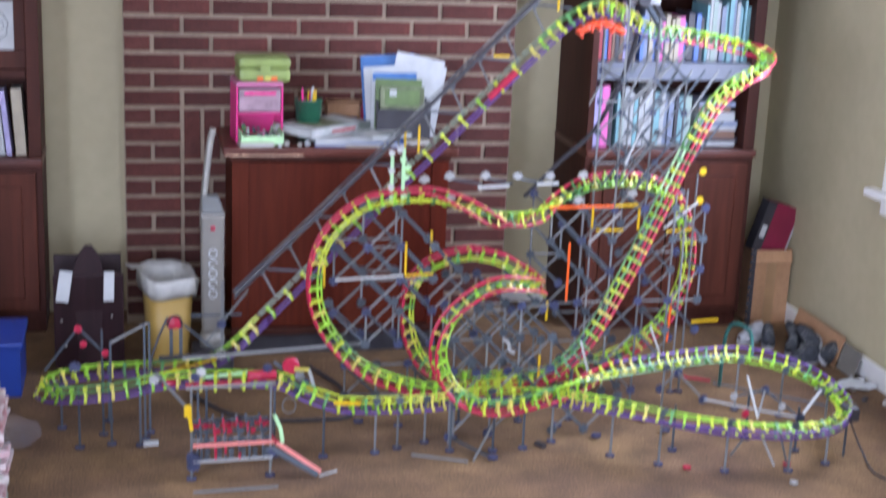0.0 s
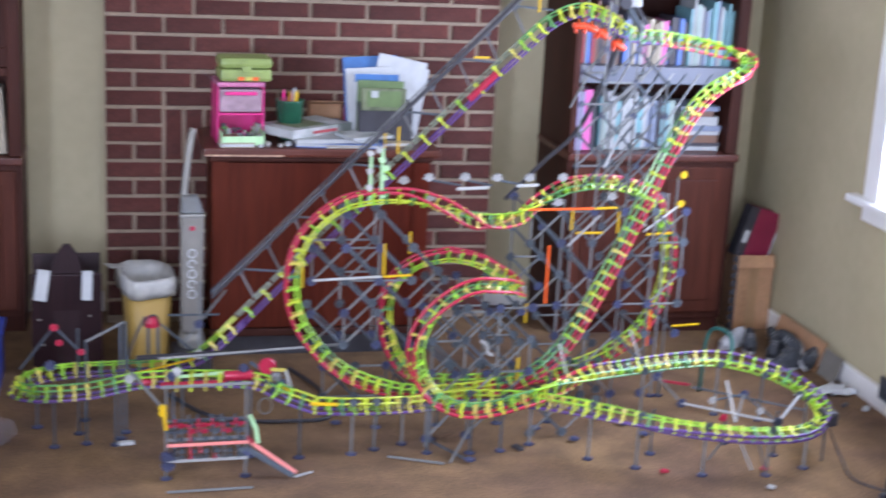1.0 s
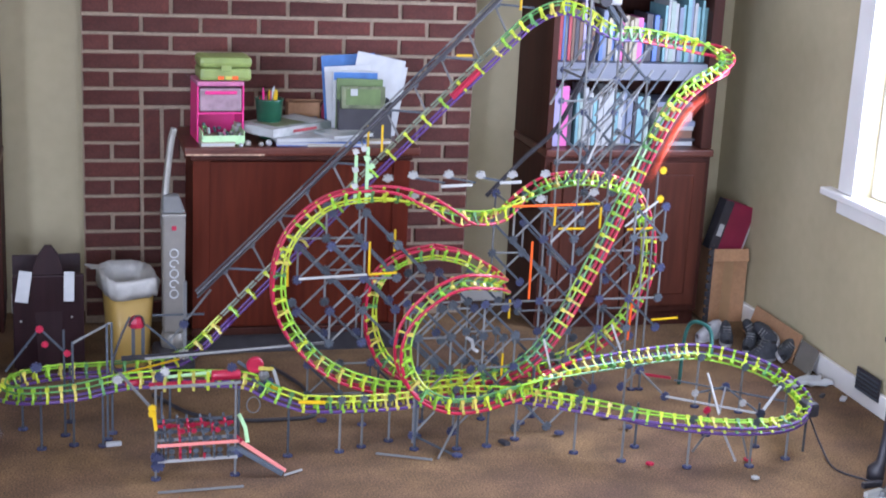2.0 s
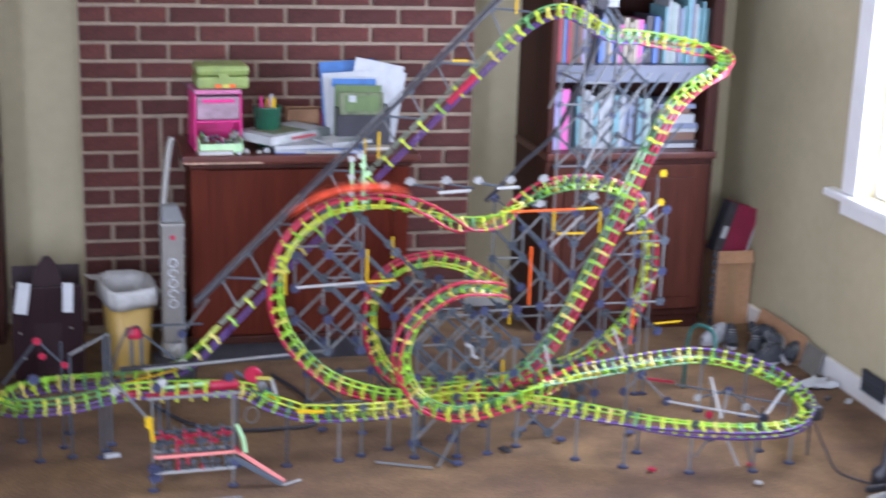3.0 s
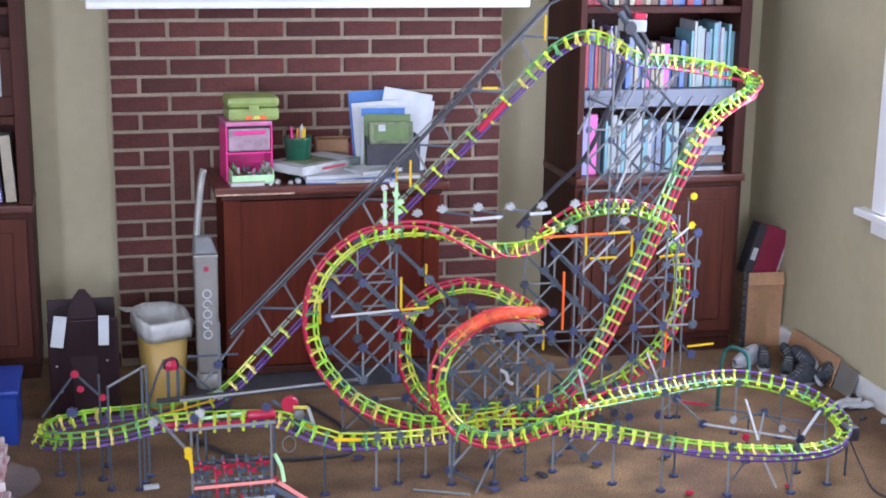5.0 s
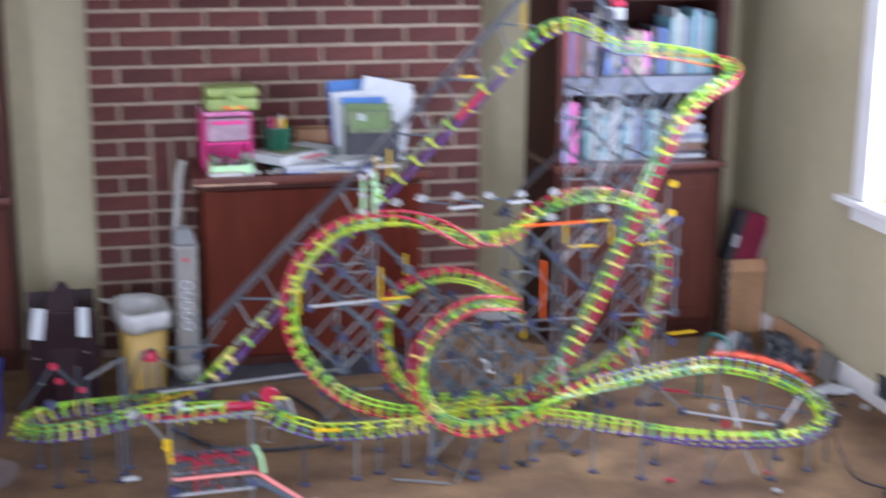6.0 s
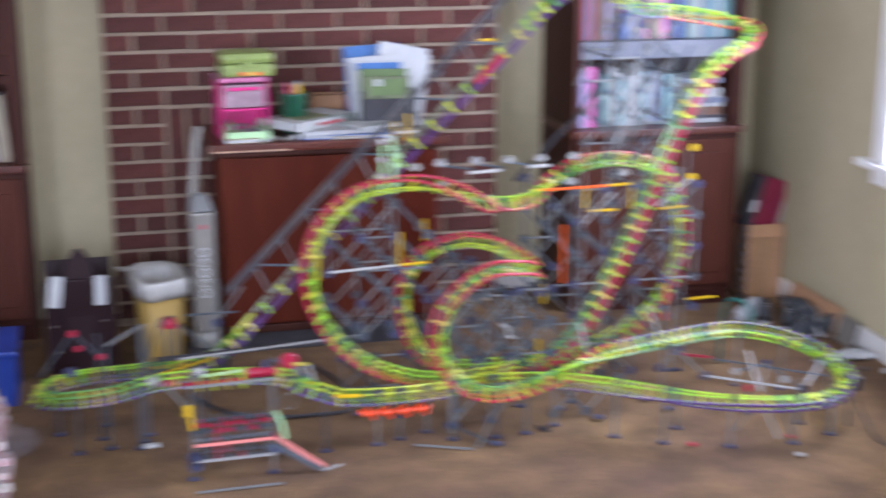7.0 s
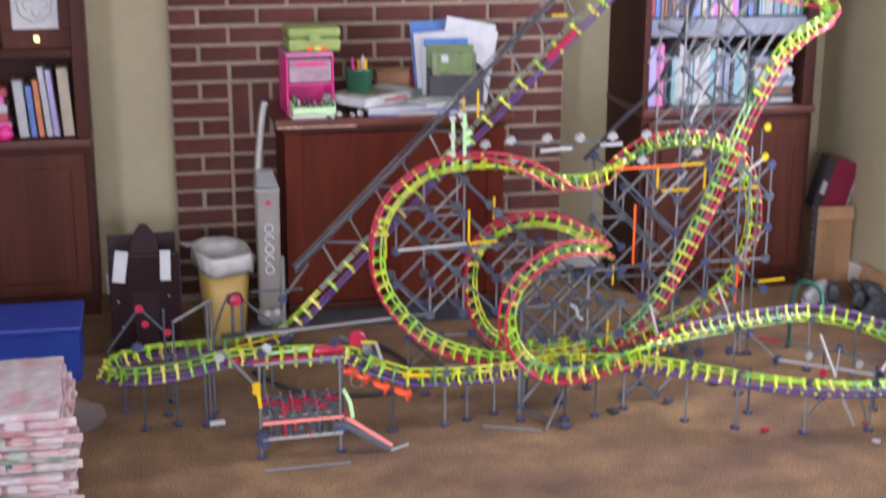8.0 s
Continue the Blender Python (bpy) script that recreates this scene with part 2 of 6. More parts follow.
def build_room():
    bm = bmesh.new()
    bmesh.ops.create_grid(bm, x_segments=60, y_segments=90, size=0.5, matrix=Matrix.Translation(((RX + LX) / 2, (BY + FY) / 2, 0)) @ Matrix.Diagonal((RX - LX + 0.3, BY - FY + 0.3, 1, 1)))
    floor = slab("floor", bm, M_CARPET, "worn brown low-pile carpet", "floor", "structure")
    slab("ceiling", box(LX - 0.12, RX + 0.12, FY - 0.12, BY + 0.12, CZ, CZ + 0.1), M_CEIL, "plain white ceiling", "ceiling", "structure")
    slab("wall_north", box(LX, RX, BY, BY + 0.12, 0, CZ), M_WALL, "beige painted wall behind the brick fireplace", "wall", "structure")
    # west and south openings are out of view, added to let in fill light
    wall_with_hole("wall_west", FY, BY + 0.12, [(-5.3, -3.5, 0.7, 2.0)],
                   lambda a, b, z0, z1, m: box(LX - 0.12, LX, a, b, z0, z1, bm=m), "unseen beige wall with an added window opening")
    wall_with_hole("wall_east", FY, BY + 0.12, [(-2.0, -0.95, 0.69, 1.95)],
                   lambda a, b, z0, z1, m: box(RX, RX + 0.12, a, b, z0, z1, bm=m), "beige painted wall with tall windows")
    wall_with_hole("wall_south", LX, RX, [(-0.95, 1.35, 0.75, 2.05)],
                   lambda a, b, z0, z1, m: box(a, b, FY - 0.12, FY, z0, z1, bm=m), "unseen beige back wall with an added window opening")
    for x0, x1 in ((LX, -0.72), (-0.27, -0.01), (1.49, 1.69), (2.42, RX)):
        slab("baseboard", box(x0, x1, BY - 0.016, BY, 0, 0.078, 0.004), M_WHITE, "white painted baseboard", "baseboard", "structure")
    slab("baseboard", box(RX - 0.016, RX, FY, BY - 0.018, 0, 0.078, 0.004), M_WHITE, "white painted baseboard", "baseboard", "structure")
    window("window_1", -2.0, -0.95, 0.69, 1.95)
    # this window and the next are added around the fill lamps
    w2 = window("added_window_2", -5.3, -3.5, 0.7, 2.0)
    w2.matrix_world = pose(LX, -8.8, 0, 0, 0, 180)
    w = thing("added_window_3", "added white framed window behind the room, for fill light", "window", pose(0.2, FY, 0), kind="structure")
    fr = bmesh.new()
    for a in ((-1.15, -1.08, 0.75, 2.05), (1.08, 1.15, 0.75, 2.05), (-0.03, 0.03, 0.75, 2.05)):
        box(a[0], a[1], -0.06, 0.015, a[2], a[3], 0.004, fr)
    for z in (0.75, 1.98):
        box(-1.08, 1.08, -0.058, 0.013, z, z + 0.07, 0.004, fr)
    part("frame", fr, M_WHITE, w)
    # glowing card behind the added back window
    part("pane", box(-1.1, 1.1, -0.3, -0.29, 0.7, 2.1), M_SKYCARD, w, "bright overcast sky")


def window(name, y0, y1, z0, z1):
    w = thing(name, "tall white framed window with bright daylight outside", "window", pose(RX, 0, 0), kind="structure")
    trim = bmesh.new()
    box(-0.02, 0, y1, y1 + 0.1, z0, z1 + 0.08, 0.004, trim)
    box(-0.02, 0, y0 - 0.1, y0, z0, z1 + 0.08, 0.004, trim)
    box(-0.021, -0.001, y0, y1, z1, z1 + 0.08, 0.004, trim)
    part("casing", trim, M_WHITE, w)
    part("sill", box(-0.04, 0.05, y0 - 0.19, y1 + 0.19, z0 - 0.03, z0 - 0.003, 0.006), M_WHITE, w)
    part("apron", box(-0.018, 0, y0 - 0.1, y1 + 0.1, z0 - 0.08, z0 - 0.032, 0.004), M_WHITE, w)
    sash = bmesh.new()
    for a, b in ((y0, y0 + 0.03), (y1 - 0.03, y1)):
        box(0.055, 0.09, a, b, z0, z1, 0.003, sash)
    for a in (z0, (z0 + z1) / 2 - 0.02, z1 - 0.05):
        box(0.053, 0.088, y0 + 0.03, y1 - 0.03, a, a + 0.035, 0.003, sash)
    part("sash", sash, M_WHITE, w)
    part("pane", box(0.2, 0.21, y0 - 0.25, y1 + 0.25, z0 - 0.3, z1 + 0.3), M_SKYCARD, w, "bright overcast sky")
    if name == "window_1":
        part("catch", box(0.03, 0.052, -1.159, -1.135, 1.159, 1.199, 0.004), M_NAVY, w, "small dark sash catch")
    return w


# ---- brick fireplace ----
BW, BH, JT = 0.213, 0.067, 0.015
BRICK_TOP = 1.348
Z_REF = 1.231


def build_fireplace():
    f = thing("fireplace", "red brick chimney breast with pale mortar joints", "fireplace", pose(0, 0, 0))
    part("mortar_bed", box(0.003, 1.47, 0.0, BY - 0.002, 0, BRICK_TOP), M_MORTAR, f, "pale tan mortar")
    bricks = {}

    def brick_mesh(w, h, k):
        key = (round(w, 3), round(h, 3), k)
        if key not in bricks:
            bm = box(-w / 2, w / 2, -0.008, 0.012, -h / 2, h / 2)
            for v in bm.verts:
                v.co += Vector((random.uniform(-1, 1), random.uniform(-0.6, 0.6), random.uniform(-1, 1))) * 0.0016
            bmesh.ops.bevel(bm, geom=[e for e in bm.edges if e.calc_length() > 0.03], offset=0.003, segments=1, affect="EDGES")
            bricks[key] = mesh_of("brick", bm, M_BRICK)
        return bricks[key]

    def put(x0, x1, z0, z1):
        w, h = x1 - x0 - JT, z1 - z0 - JT
        if w < 0.02:
            return
        ob = new("brick", brick_mesh(w, h, random.randrange(3)))
        ob.parent = f
        ob.location = ((x0 + x1) / 2, random.uniform(-0.0015, 0.0015), (z0 + z1) / 2)

    k = -2
    while True:
        z1 = Z_REF - k * BH
        z0 = z1 - BH
        if z0 < -0.03:
            break
        z0c, z1c = max(z0, 0.0), min(z1, BRICK_TOP)
        # alternate courses start with a half brick; the opening's jambs are laid short
        if k < 6:
            start = BW / 2 if k % 2 == 0 else 0.0
            xs = [0.0] + ([start] if start else [])
            x = start + BW
            while x < 1.47:
                xs.append(x)
                x += BW
            xs.append(1.473)
            if k == 5:
                xs = [0.0, BW] + [0.42 + BW * i for i in range(5)] + [1.473]
            for a, b in zip(xs, xs[1:]):
                put(a, b, z0c, z1c)
        else:
            half = k % 2 == 0
            for a, b in ([(0, BW / 2), (BW / 2, BW)] if half else [(0, BW)]):
                put(a, b, z0c, z1c)
            if k >= 9:
                for a, b in ([(BW, BW * 1.5), (BW * 1.5, BW * 2)] if half else [(BW, BW * 2)]):
                    put(a, b, z0c, z1c)
            for a, b in ([(1.045, 1.15), (1.15, 1.363), (1.363, 1.473)] if half else [(1.045, 1.258), (1.258, 1.473)]):
                put(a, b, z0c, z1c)
        k += 1
    # upright bricks over the opening
    zt, zb = Z_REF - 6 * BH, Z_REF - 9 * BH
    x = BW
    while x < 1.04:
        put(x, x + 0.0735, zb, zt)
        x += 0.0735
    # flat black panel covers the opening under the upright bricks
    part("firebox", box(0.43, 1.04, -0.002, 0.004, 0, zb - 0.004), M_BLACK, f, "flat black panel over the fireplace opening")
    m = thing("mantel_shelf", "white painted wooden mantel shelf on the bricks", "shelf", pose(0, 0, BRICK_TOP))
    part("board", box(-0.09, 1.56, -0.17, BY - 0.002, 0.035, 0.075, 0.006), M_WHITE, m)
    part("moulding", box(-0.07, 1.545, -0.12, BY - 0.002, 0.0, 0.035, 0.01), M_WHITE, m)


# ---- bookcases ----
M_CASE = mat("brown_case_wood", (0.070, 0.0195, 0.0115), 0.55, spec=0.16, vary=0.35, scale=6, fine=0.15, stretch=(1, 1, 0.08))


def book(w, d, h, cover, m, label, lying=False, group=""):
    """Upright: w thick along x, spine towards -y. Origin at the base of the spine."""
    b = thing("book", label, "book", m, group)
    c = bmesh.new()
    box(0, w, 0, 0.004, 0, h, bm=c)
    box(0, 0.0025, 0.004, d, 0, h, bm=c)
    box(w - 0.0025, w, 0.004, d, 0, h, bm=c)
    part("cover", c, cover, b)
    part("page_block", box(0.003, w - 0.003, 0.005, d - 0.004, 0.003, h - 0.003), M_PAPER, b, "cream paper pages")
    return b


COVER_WORDS = ("white", "blue", "teal", "brown", "red", "slate grey", "cream", "black", "pink", "pale green", "orange", "lilac")


def book_row(x0, x1, y, z, hmin, hmax, wmin, wmax, pick, depth=0.16, shelf="the bookcase shelf"):
    x = x0
    rnd = random.Random(int(x0 * 1000) + int(z * 100))
    while True:
        w = rnd.uniform(wmin, wmax)
        if x + w > x1:
            break
        k = rnd.choice(pick)
        h = rnd.uniform(hmin, hmax)
        lean = rnd.choice((0, 0, 0, 0, 2.0))
        book(w, depth * rnd.uniform(0.85, 1.0), h, BOOKC[k], pose(x, y + rnd.uniform(0, 0.02), z, 0, lean * 0.4, 0),
             COVER_WORDS[k] + " covered book upright on " + shelf, group="books on shelves")
        x += w + rnd.uniform(0.0005, 0.004)


def book_pile(x, y, z, sizes, covers, shelf):
    for (w, d, h), k in zip(sizes, covers):
        book(h, d, w, BOOKC[k], pose(x, y, z + h, 0, 90, 0), COVER_WORDS[k] + " covered book lying flat on " + shelf, group="books on shelves")
        z += h + 0.001


def bookcase(name, x0, x1, yf, shelves, ledge, label, top, doors):
    b = thing(name, label, "bookcase", pose(0, 0, 0))
    yb = BY - 0.006
    for a in ((x0, x0 + 0.025), (x1 - 0.045, x1)):
        part("side_panel", box(a[0], a[1], yf, yb, ledge, top, 0.003), M_DWOOD, b)
    part("back_panel", box(x0 + 0.025, x1 - 0.045, yb - 0.012, yb, ledge, top), M_DWOOD, b)
    for z0, z1, mt in shelves:
        part("shelf", box(x0 + 0.026, x1 - 0.046, yf + 0.004, yb - 0.013, z0, z1, 0.003), mt, b)
    part("ledge", box(x0 - 0.004, x1 + 0.003, yf - 0.022, yb, ledge - 0.03, ledge - 0.001, 0.006), M_WOODH, b)
    part("cabinet_body", box(x0, x1, yf, yb, 0.06, ledge - 0.032, 0.004), M_DWOOD, b)
    part("plinth", box(x0 + 0.004, x1 - 0.004, yf + 0.02, yb, 0.0, 0.059), M_DWOOD, b)
    n = doors
    for i in range(n):
        a, c = x0 + 0.02 + (x1 - x0 - 0.04) * i / n + 0.003, x0 + 0.02 + (x1 - x0 - 0.04) * (i + 1) / n - 0.003
        d = part("door", box(a, c, yf - 0.018, yf - 0.001, 0.09, ledge - 0.05, 0.004), M_CASE, b)
        part("door_panel", box(a + 0.05, c - 0.05, yf - 0.024, yf - 0.0185, 0.14, ledge - 0.1, 0.005), M_CASE, d)
        kx = c - 0.025 if i == 0 else a + 0.025
        part("knob", lathe([(0.004, 0), (0.004, 0.012), (0.011, 0.016), (0.009, 0.024)], 12, m=pose(kx, yf - 0.0185, ledge * 0.62, 90)), M_SILVER, d, "small metal knob", smooth=True)
    return b


def build_bookcases():
    sh = "the dark bookcase shelf"
    bookcase("bookcase", 1.70, 2.38, -0.25, [(0.985, 1.05, M_GLEAMBOARD), (1.335, 1.36, M_DWOOD), (1.68, 1.705, M_DWOOD), (1.975, 2.0, M_DWOOD)], 0.722,
             "tall dark wooden bookcase with books over a cabinet", 2.0, 2)
    pale = [0, 0, 2, 9, 9, 5, 0, 2, 7]
    book_row(1.735, 1.80, -0.215, 0.724, 0.22, 0.235, 0.024, 0.03, [8, 8, 11], shelf=sh)
    book_row(1.80, 1.83, -0.205, 0.724, 0.17, 0.2, 0.014, 0.02, [0, 7], shelf=sh)
    book_row(1.83, 2.14, -0.205, 0.724, 0.18, 0.225, 0.009, 0.024, pale, shelf=sh)
    book_pile(2.16, -0.2, 0.724, [(0.16, 0.2, 0.016), (0.17, 0.2, 0.012), (0.155, 0.2, 0.03), (0.16, 0.2, 0.014), (0.165, 0.2, 0.02), (0.15, 0.19, 0.034), (0.13, 0.18, 0.02), (0.15, 0.19, 0.018)],
              [0, 7, 3, 0, 5, 0, 3, 5], sh)
    book_row(1.735, 1.90, -0.21, 1.052, 0.17, 0.235, 0.008, 0.02, [4, 3, 10, 1, 11, 7, 3, 6], shelf=sh)
    book_row(1.90, 2.16, -0.21, 1.052, 0.14, 0.19, 0.008, 0.02, [0, 1, 6, 7, 0, 1, 5, 4, 7, 8], shelf=sh)
    book_row(2.16, 2.35, -0.21, 1.052, 0.2, 0.25, 0.009, 0.02, [2, 9, 2, 0, 5, 9], shelf=sh)
    book_row(1.74, 2.3, -0.2, 1.362, 0.16, 0.24, 0.014, 0.03, [0, 1, 3, 4, 6, 7, 5], shelf=sh)
    bookcase("bookcase", -1.45, -0.285, -0.10, [(0.945, 0.975, M_DWOOD), (1.33, 1.355, M_DWOOD), (1.7, 1.725, M_DWOOD), (1.975, 2.0, M_DWOOD)], 0.66,
             "tall dark red-brown bookcase with a few books over a cabinet", 2.0, 3)
    sh2 = "the half-empty bookcase shelf"
    for x, w, h, k, lean in ((-0.375, 0.036, 0.24, 6, -3), (-0.407, 0.018, 0.235, 11, -5), (-0.432, 0.02, 0.245, 0, -5), (-0.458, 0.017, 0.2, 10, -4), (-0.484, 0.018, 0.18, 1, -4), (-0.525, 0.032, 0.2, 0, -4)):
        book(w, 0.1, h, BOOKC[k], pose(x, -0.075, 0.664, 0, lean, 0), COVER_WORDS[k] + " covered book leaning on " + sh2, group="books on shelves")
    book_pile(-0.76, -0.08, 0.662, [(0.2, 0.1, 0.03), (0.21, 0.1, 0.028), (0.2, 0.1, 0.03), (0.2, 0.1, 0.03), (0.19, 0.1, 0.026), (0.2, 0.1, 0.03)], [4, 8, 4, 0, 8, 4], sh2)
    book_row(-1.38, -0.85, -0.075, 0.662, 0.18, 0.24, 0.014, 0.034, [3, 4, 7, 1, 6], 0.1, sh2)
    vase = thing("ornament", "small round magenta ornament on the shelf", "ornament", pose(-0.575, -0.09, 0.661))
    part("body", lathe([(0.018, 0), (0.028, 0.012), (0.03, 0.028), (0.016, 0.045), (0.012, 0.05)], 14), M_PINK, vase, smooth=True)
    fp = thing("framed_print", "brown framed print with a dark oval wreath on pale paper", "picture", pose(-0.445, -0.085, 0.976, -5, 0, 4))
    for nm, x0, x1, z0, z1 in (("frame_bottom", -0.115, 0.115, 0, 0.066), ("frame_top", -0.115, 0.115, 0.236, 0.275), ("frame_side", -0.115, -0.077, 0.0665, 0.2355), ("frame_side", 0.077, 0.115, 0.0665, 0.2355)):
        part(nm, box(x0, x1, 0, 0.016, z0, z1, 0.003), M_CASE, fp)
    part("print", box(-0.0768, 0.0768, 0.005, 0.009, 0.0668, 0.2352), M_PAPER, fp, "off-white sheet")
    part("brass_plate", box(-0.008, 0.010, -0.0025, -0.0002, 0.022, 0.044, 0.0008), mat("brass_plate", (0.65, 0.45, 0.14), 0.3, metal=1.0, vary=0.1), fp, "small brass plate")
    part("wreath", tube([((0.057 + 0.003 * math.sin(a * 9)) * math.cos(a), 0.0035, 0.15 + (0.058 + 0.003 * math.cos(a * 11)) * math.sin(a)) for a in np.linspace(0, 2 * math.pi, 60)], 0.0022, 5), M_GREY, fp, "dark grey oval wreath")
    for cx, cz, r, a0, a1 in ((-0.02, 0.15, 0.018, 0.5, 4.4), (0.006, 0.122, 0.014, 2.4, 6.6), (0.028, 0.15, 0.016, -1.6, 2.2)):
        part("scroll", tube([(cx + r * math.cos(a), 0.0035, cz + r * math.sin(a)) for a in np.linspace(a0, a1, 12)], 0.0016, 5), M_GREY, fp, "thin grey scroll line")


# ---- desk and what lies on it ----
def build_desk():
    d = thing("cabinet_desk", "low red-brown wooden cabinet with a dark top", "cabinet", pose(0, 0, 0))
    x0, x1, yf, yb, zt = 0.37, 1.13, -0.42, -0.045, 0.765
    part("top", box(x0 - 0.035, x1 + 0.035, yf - 0.03, yb, zt - 0.03, zt, 0.008), M_WOODH, d)
    part("worn_lip", box(x0 - 0.030, x0 + 0.24, yf - 0.0325, yf - 0.0303, zt - 0.027, zt - 0.022), mat("worn_edge", (0.36, 0.23, 0.15), 0.6, vary=0.9, scale=11, fine=0.5), d, "pale worn front edge")
    part("moulding", box(x0 - 0.012, x1 + 0.012, yf - 0.012, yb - 0.002, zt - 0.05, zt - 0.031, 0.006), M_DWOOD, d)
    for a in ((x0, x0 + 0.02), (x1 - 0.02, x1)):
        part("side_panel", box(a[0], a[1], yf + 0.018, yb, 0.07, zt - 0.051, 0.002), M_WOOD, d)
    part("back_panel", box(x0 + 0.02, x1 - 0.02, yb - 0.012, yb - 0.002, 0.07, zt - 0.051), M_DWOOD, d)
    part("bottom", box(x0 + 0.021, x1 - 0.021, yf + 0.02, yb - 0.013, 0.07, 0.09), M_DWOOD, d)
    for a, b in ((x0 + 0.004, x1 - 0.004),):
        part("door", box(a, b, yf, yf + 0.017, 0.108, zt - 0.055, 0.004), M_WOOD, d, "plain red-brown door")
    for a in ((x0 - 0.004, x0 + 0.055), (x1 - 0.055, x1 + 0.004)):
        part("corner_post", box(a[0], a[1], yf - 0.006, yf - 0.0005, 0.107, zt - 0.051, 0.002), M_WOOD, d)
    part("base_rail", box(x0 - 0.006, x1 + 0.006, yf - 0.006, yf + 0.017, 0.078, 0.105, 0.004), M_DWOOD, d)
    # black block put where only shade shows below the base rail
    part("plinth", box(x0 + 0.02, x1 - 0.02, yf + 0.025, yb - 0.02, 0.0, 0.069), M_BLACK, d, "black block standing in for shade under the cabinet")
    for x in (x0 + 0.0, x1 - 0.0):
        for y in (yf + 0.03, yb - 0.03):
            part("foot", lathe([(0.016, 0), (0.024, 0.02), (0.02, 0.069)], 10, m=pose(x, y, 0)), M_DWOOD, d)
    z = zt + 0.0005

    u = thing("drawer_unit", "hot pink plastic desktop drawer unit full of craft bits", "drawer unit", pose(0.462, -0.27, z, 0, 0, 4) @ Matrix.Diagonal((0.93, 1, 1, 1)))
    shell = bmesh.new()
    box(-0.088, -0.082, -0.075, 0.075, 0, 0.195, bm=shell)
    box(0.082, 0.088, -0.075, 0.075, 0, 0.195, bm=shell)
    box(-0.082, 0.082, 0.07, 0.075, 0, 0.195, bm=shell)
    box(-0.082, 0.082, -0.074, 0.07, 0.098, 0.104, bm=shell)
    part("shell", shell, M_PINK, u)
    part("top", box(-0.088, 0.088, -0.078, 0.078, 0.1955, 0.212, 0.005), M_PINKTOP, u, "pale pink frosted top")
    part("open_lid", box(-0.06, 0.0, -0.07, 0.06, -0.001, 0.001), M_FILM, u, "clear raised side lid").matrix_basis = pose(-0.089, 0, 0.205, 0, 40, 0)
    part("upper_drawer", box(-0.079, 0.079, -0.078, 0.06, 0.108, 0.188, 0.006), M_CLEAR, u, "smoky clear drawer")
    part("drawer_rim", box(-0.06, 0.06, -0.086, -0.0785, 0.168, 0.18, 0.003), M_PINK, u)
    tray = bmesh.new()
    box(-0.079, 0.079, -0.14, 0.06, 0.004, 0.008, bm=tray)
    box(-0.079, 0.079, -0.145, -0.14, 0.004, 0.035, bm=tray)
    box(-0.079, -0.076, -0.14, 0.06, 0.008, 0.05, bm=tray)
    box(0.076, 0.079, -0.14, 0.06, 0.008, 0.05, bm=tray)
    part("lower_drawer", tray, M_MINT, u, "pulled-out pale green tray")
    rnd = random.Random(4)
    for i in range(30):
        x, y, k = rnd.uniform(-0.065, 0.065), rnd.uniform(-0.13, -0.04), rnd.uniform(0.5, 1.5)
        part("craft_piece", box(-0.009 * k, 0.009 * k, -0.005, 0.005, -0.004, 0.005, 0.002), rnd.choice((M_PAPER, M_SILVER, M_SAGE, M_PINKTOP, M_GREY, M_SLATE, M_DLIME)), u).matrix_basis = pose(x, y, rnd.uniform(0.014, 0.06), rnd.uniform(0, 90), rnd.uniform(0, 90), rnd.uniform(0, 90))
    g = thing("storage_box", "olive green translucent plastic box on the drawer unit", "box", pose(0.482, -0.27, z + 0.2125, 0, 0, 3) @ Matrix.Diagonal((0.9, 1, 0.9, 1)))
    part("body", box(-0.1, 0.1, -0.07, 0.07, 0, 0.05, 0.014), M_LIDG, g)
    part("lid", box(-0.102, 0.102, -0.072, 0.072, 0.0505, 0.092, 0.018), M_LIDG, g)
    part("latch", box(-0.02, 0.02, -0.077, -0.0725, 0.04, 0.062, 0.002), M_LIDG, g)
    for x, c in ((-0.02, M_ORANGE), (0.01, M_TIEY), (0.035, M_ORANGE)):
        part("content", box(x - 0.012, x + 0.012, -0.0735, -0.0705, 0.006, 0.02, 0.001), c, g)

    c = thing("pencil_cup", "dark green cup full of pencils and pens", "cup", pose(0.648, -0.26, z) @ Matrix.Diagonal((1.1, 1.1, 1.35, 1)))
    part("cup", lathe([(0.03, 0), (0.034, 0.002), (0.045, 0.10), (0.047, 0.105), (0.042, 0.105), (0.031, 0.006), (0.001, 0.006)], 20), mat("deep_green_glaze", (0.012, 0.085, 0.045), 0.3, vary=0.2, scale=15), c, smooth=True)
    for i in range(12):
        a = i * 2.4
        m = pose(0.016 * math.cos(a), 0.016 * math.sin(a), 0.012, rnd.uniform(-12, 12), rnd.uniform(-12, 12), 0)
        h = rnd.uniform(0.095, 0.135)
        part("pencil", lathe([(0.0035, 0), (0.0035, h - 0.012), (0.001, h)], 6), rnd.choice((M_RED, M_BLUEP, M_YELLOW, M_BLACK, M_PAPER, M_RED, M_PINK)), c).matrix_basis = m

    def flat_book(x, y, zz, w, dd, h, turn, cover, label, spine=1):
        b = thing("book", label, "book", pose(x, y, zz, 0, 0, turn))
        part("page_block", box(-w / 2 + 0.003, w / 2 - 0.003, -dd / 2 + 0.003, dd / 2 - 0.003, 0.0025, h - 0.0025), M_PAPER, b)
        cv = bmesh.new()
        box(-w / 2, w / 2, -dd / 2, dd / 2, 0, 0.0022, bm=cv)
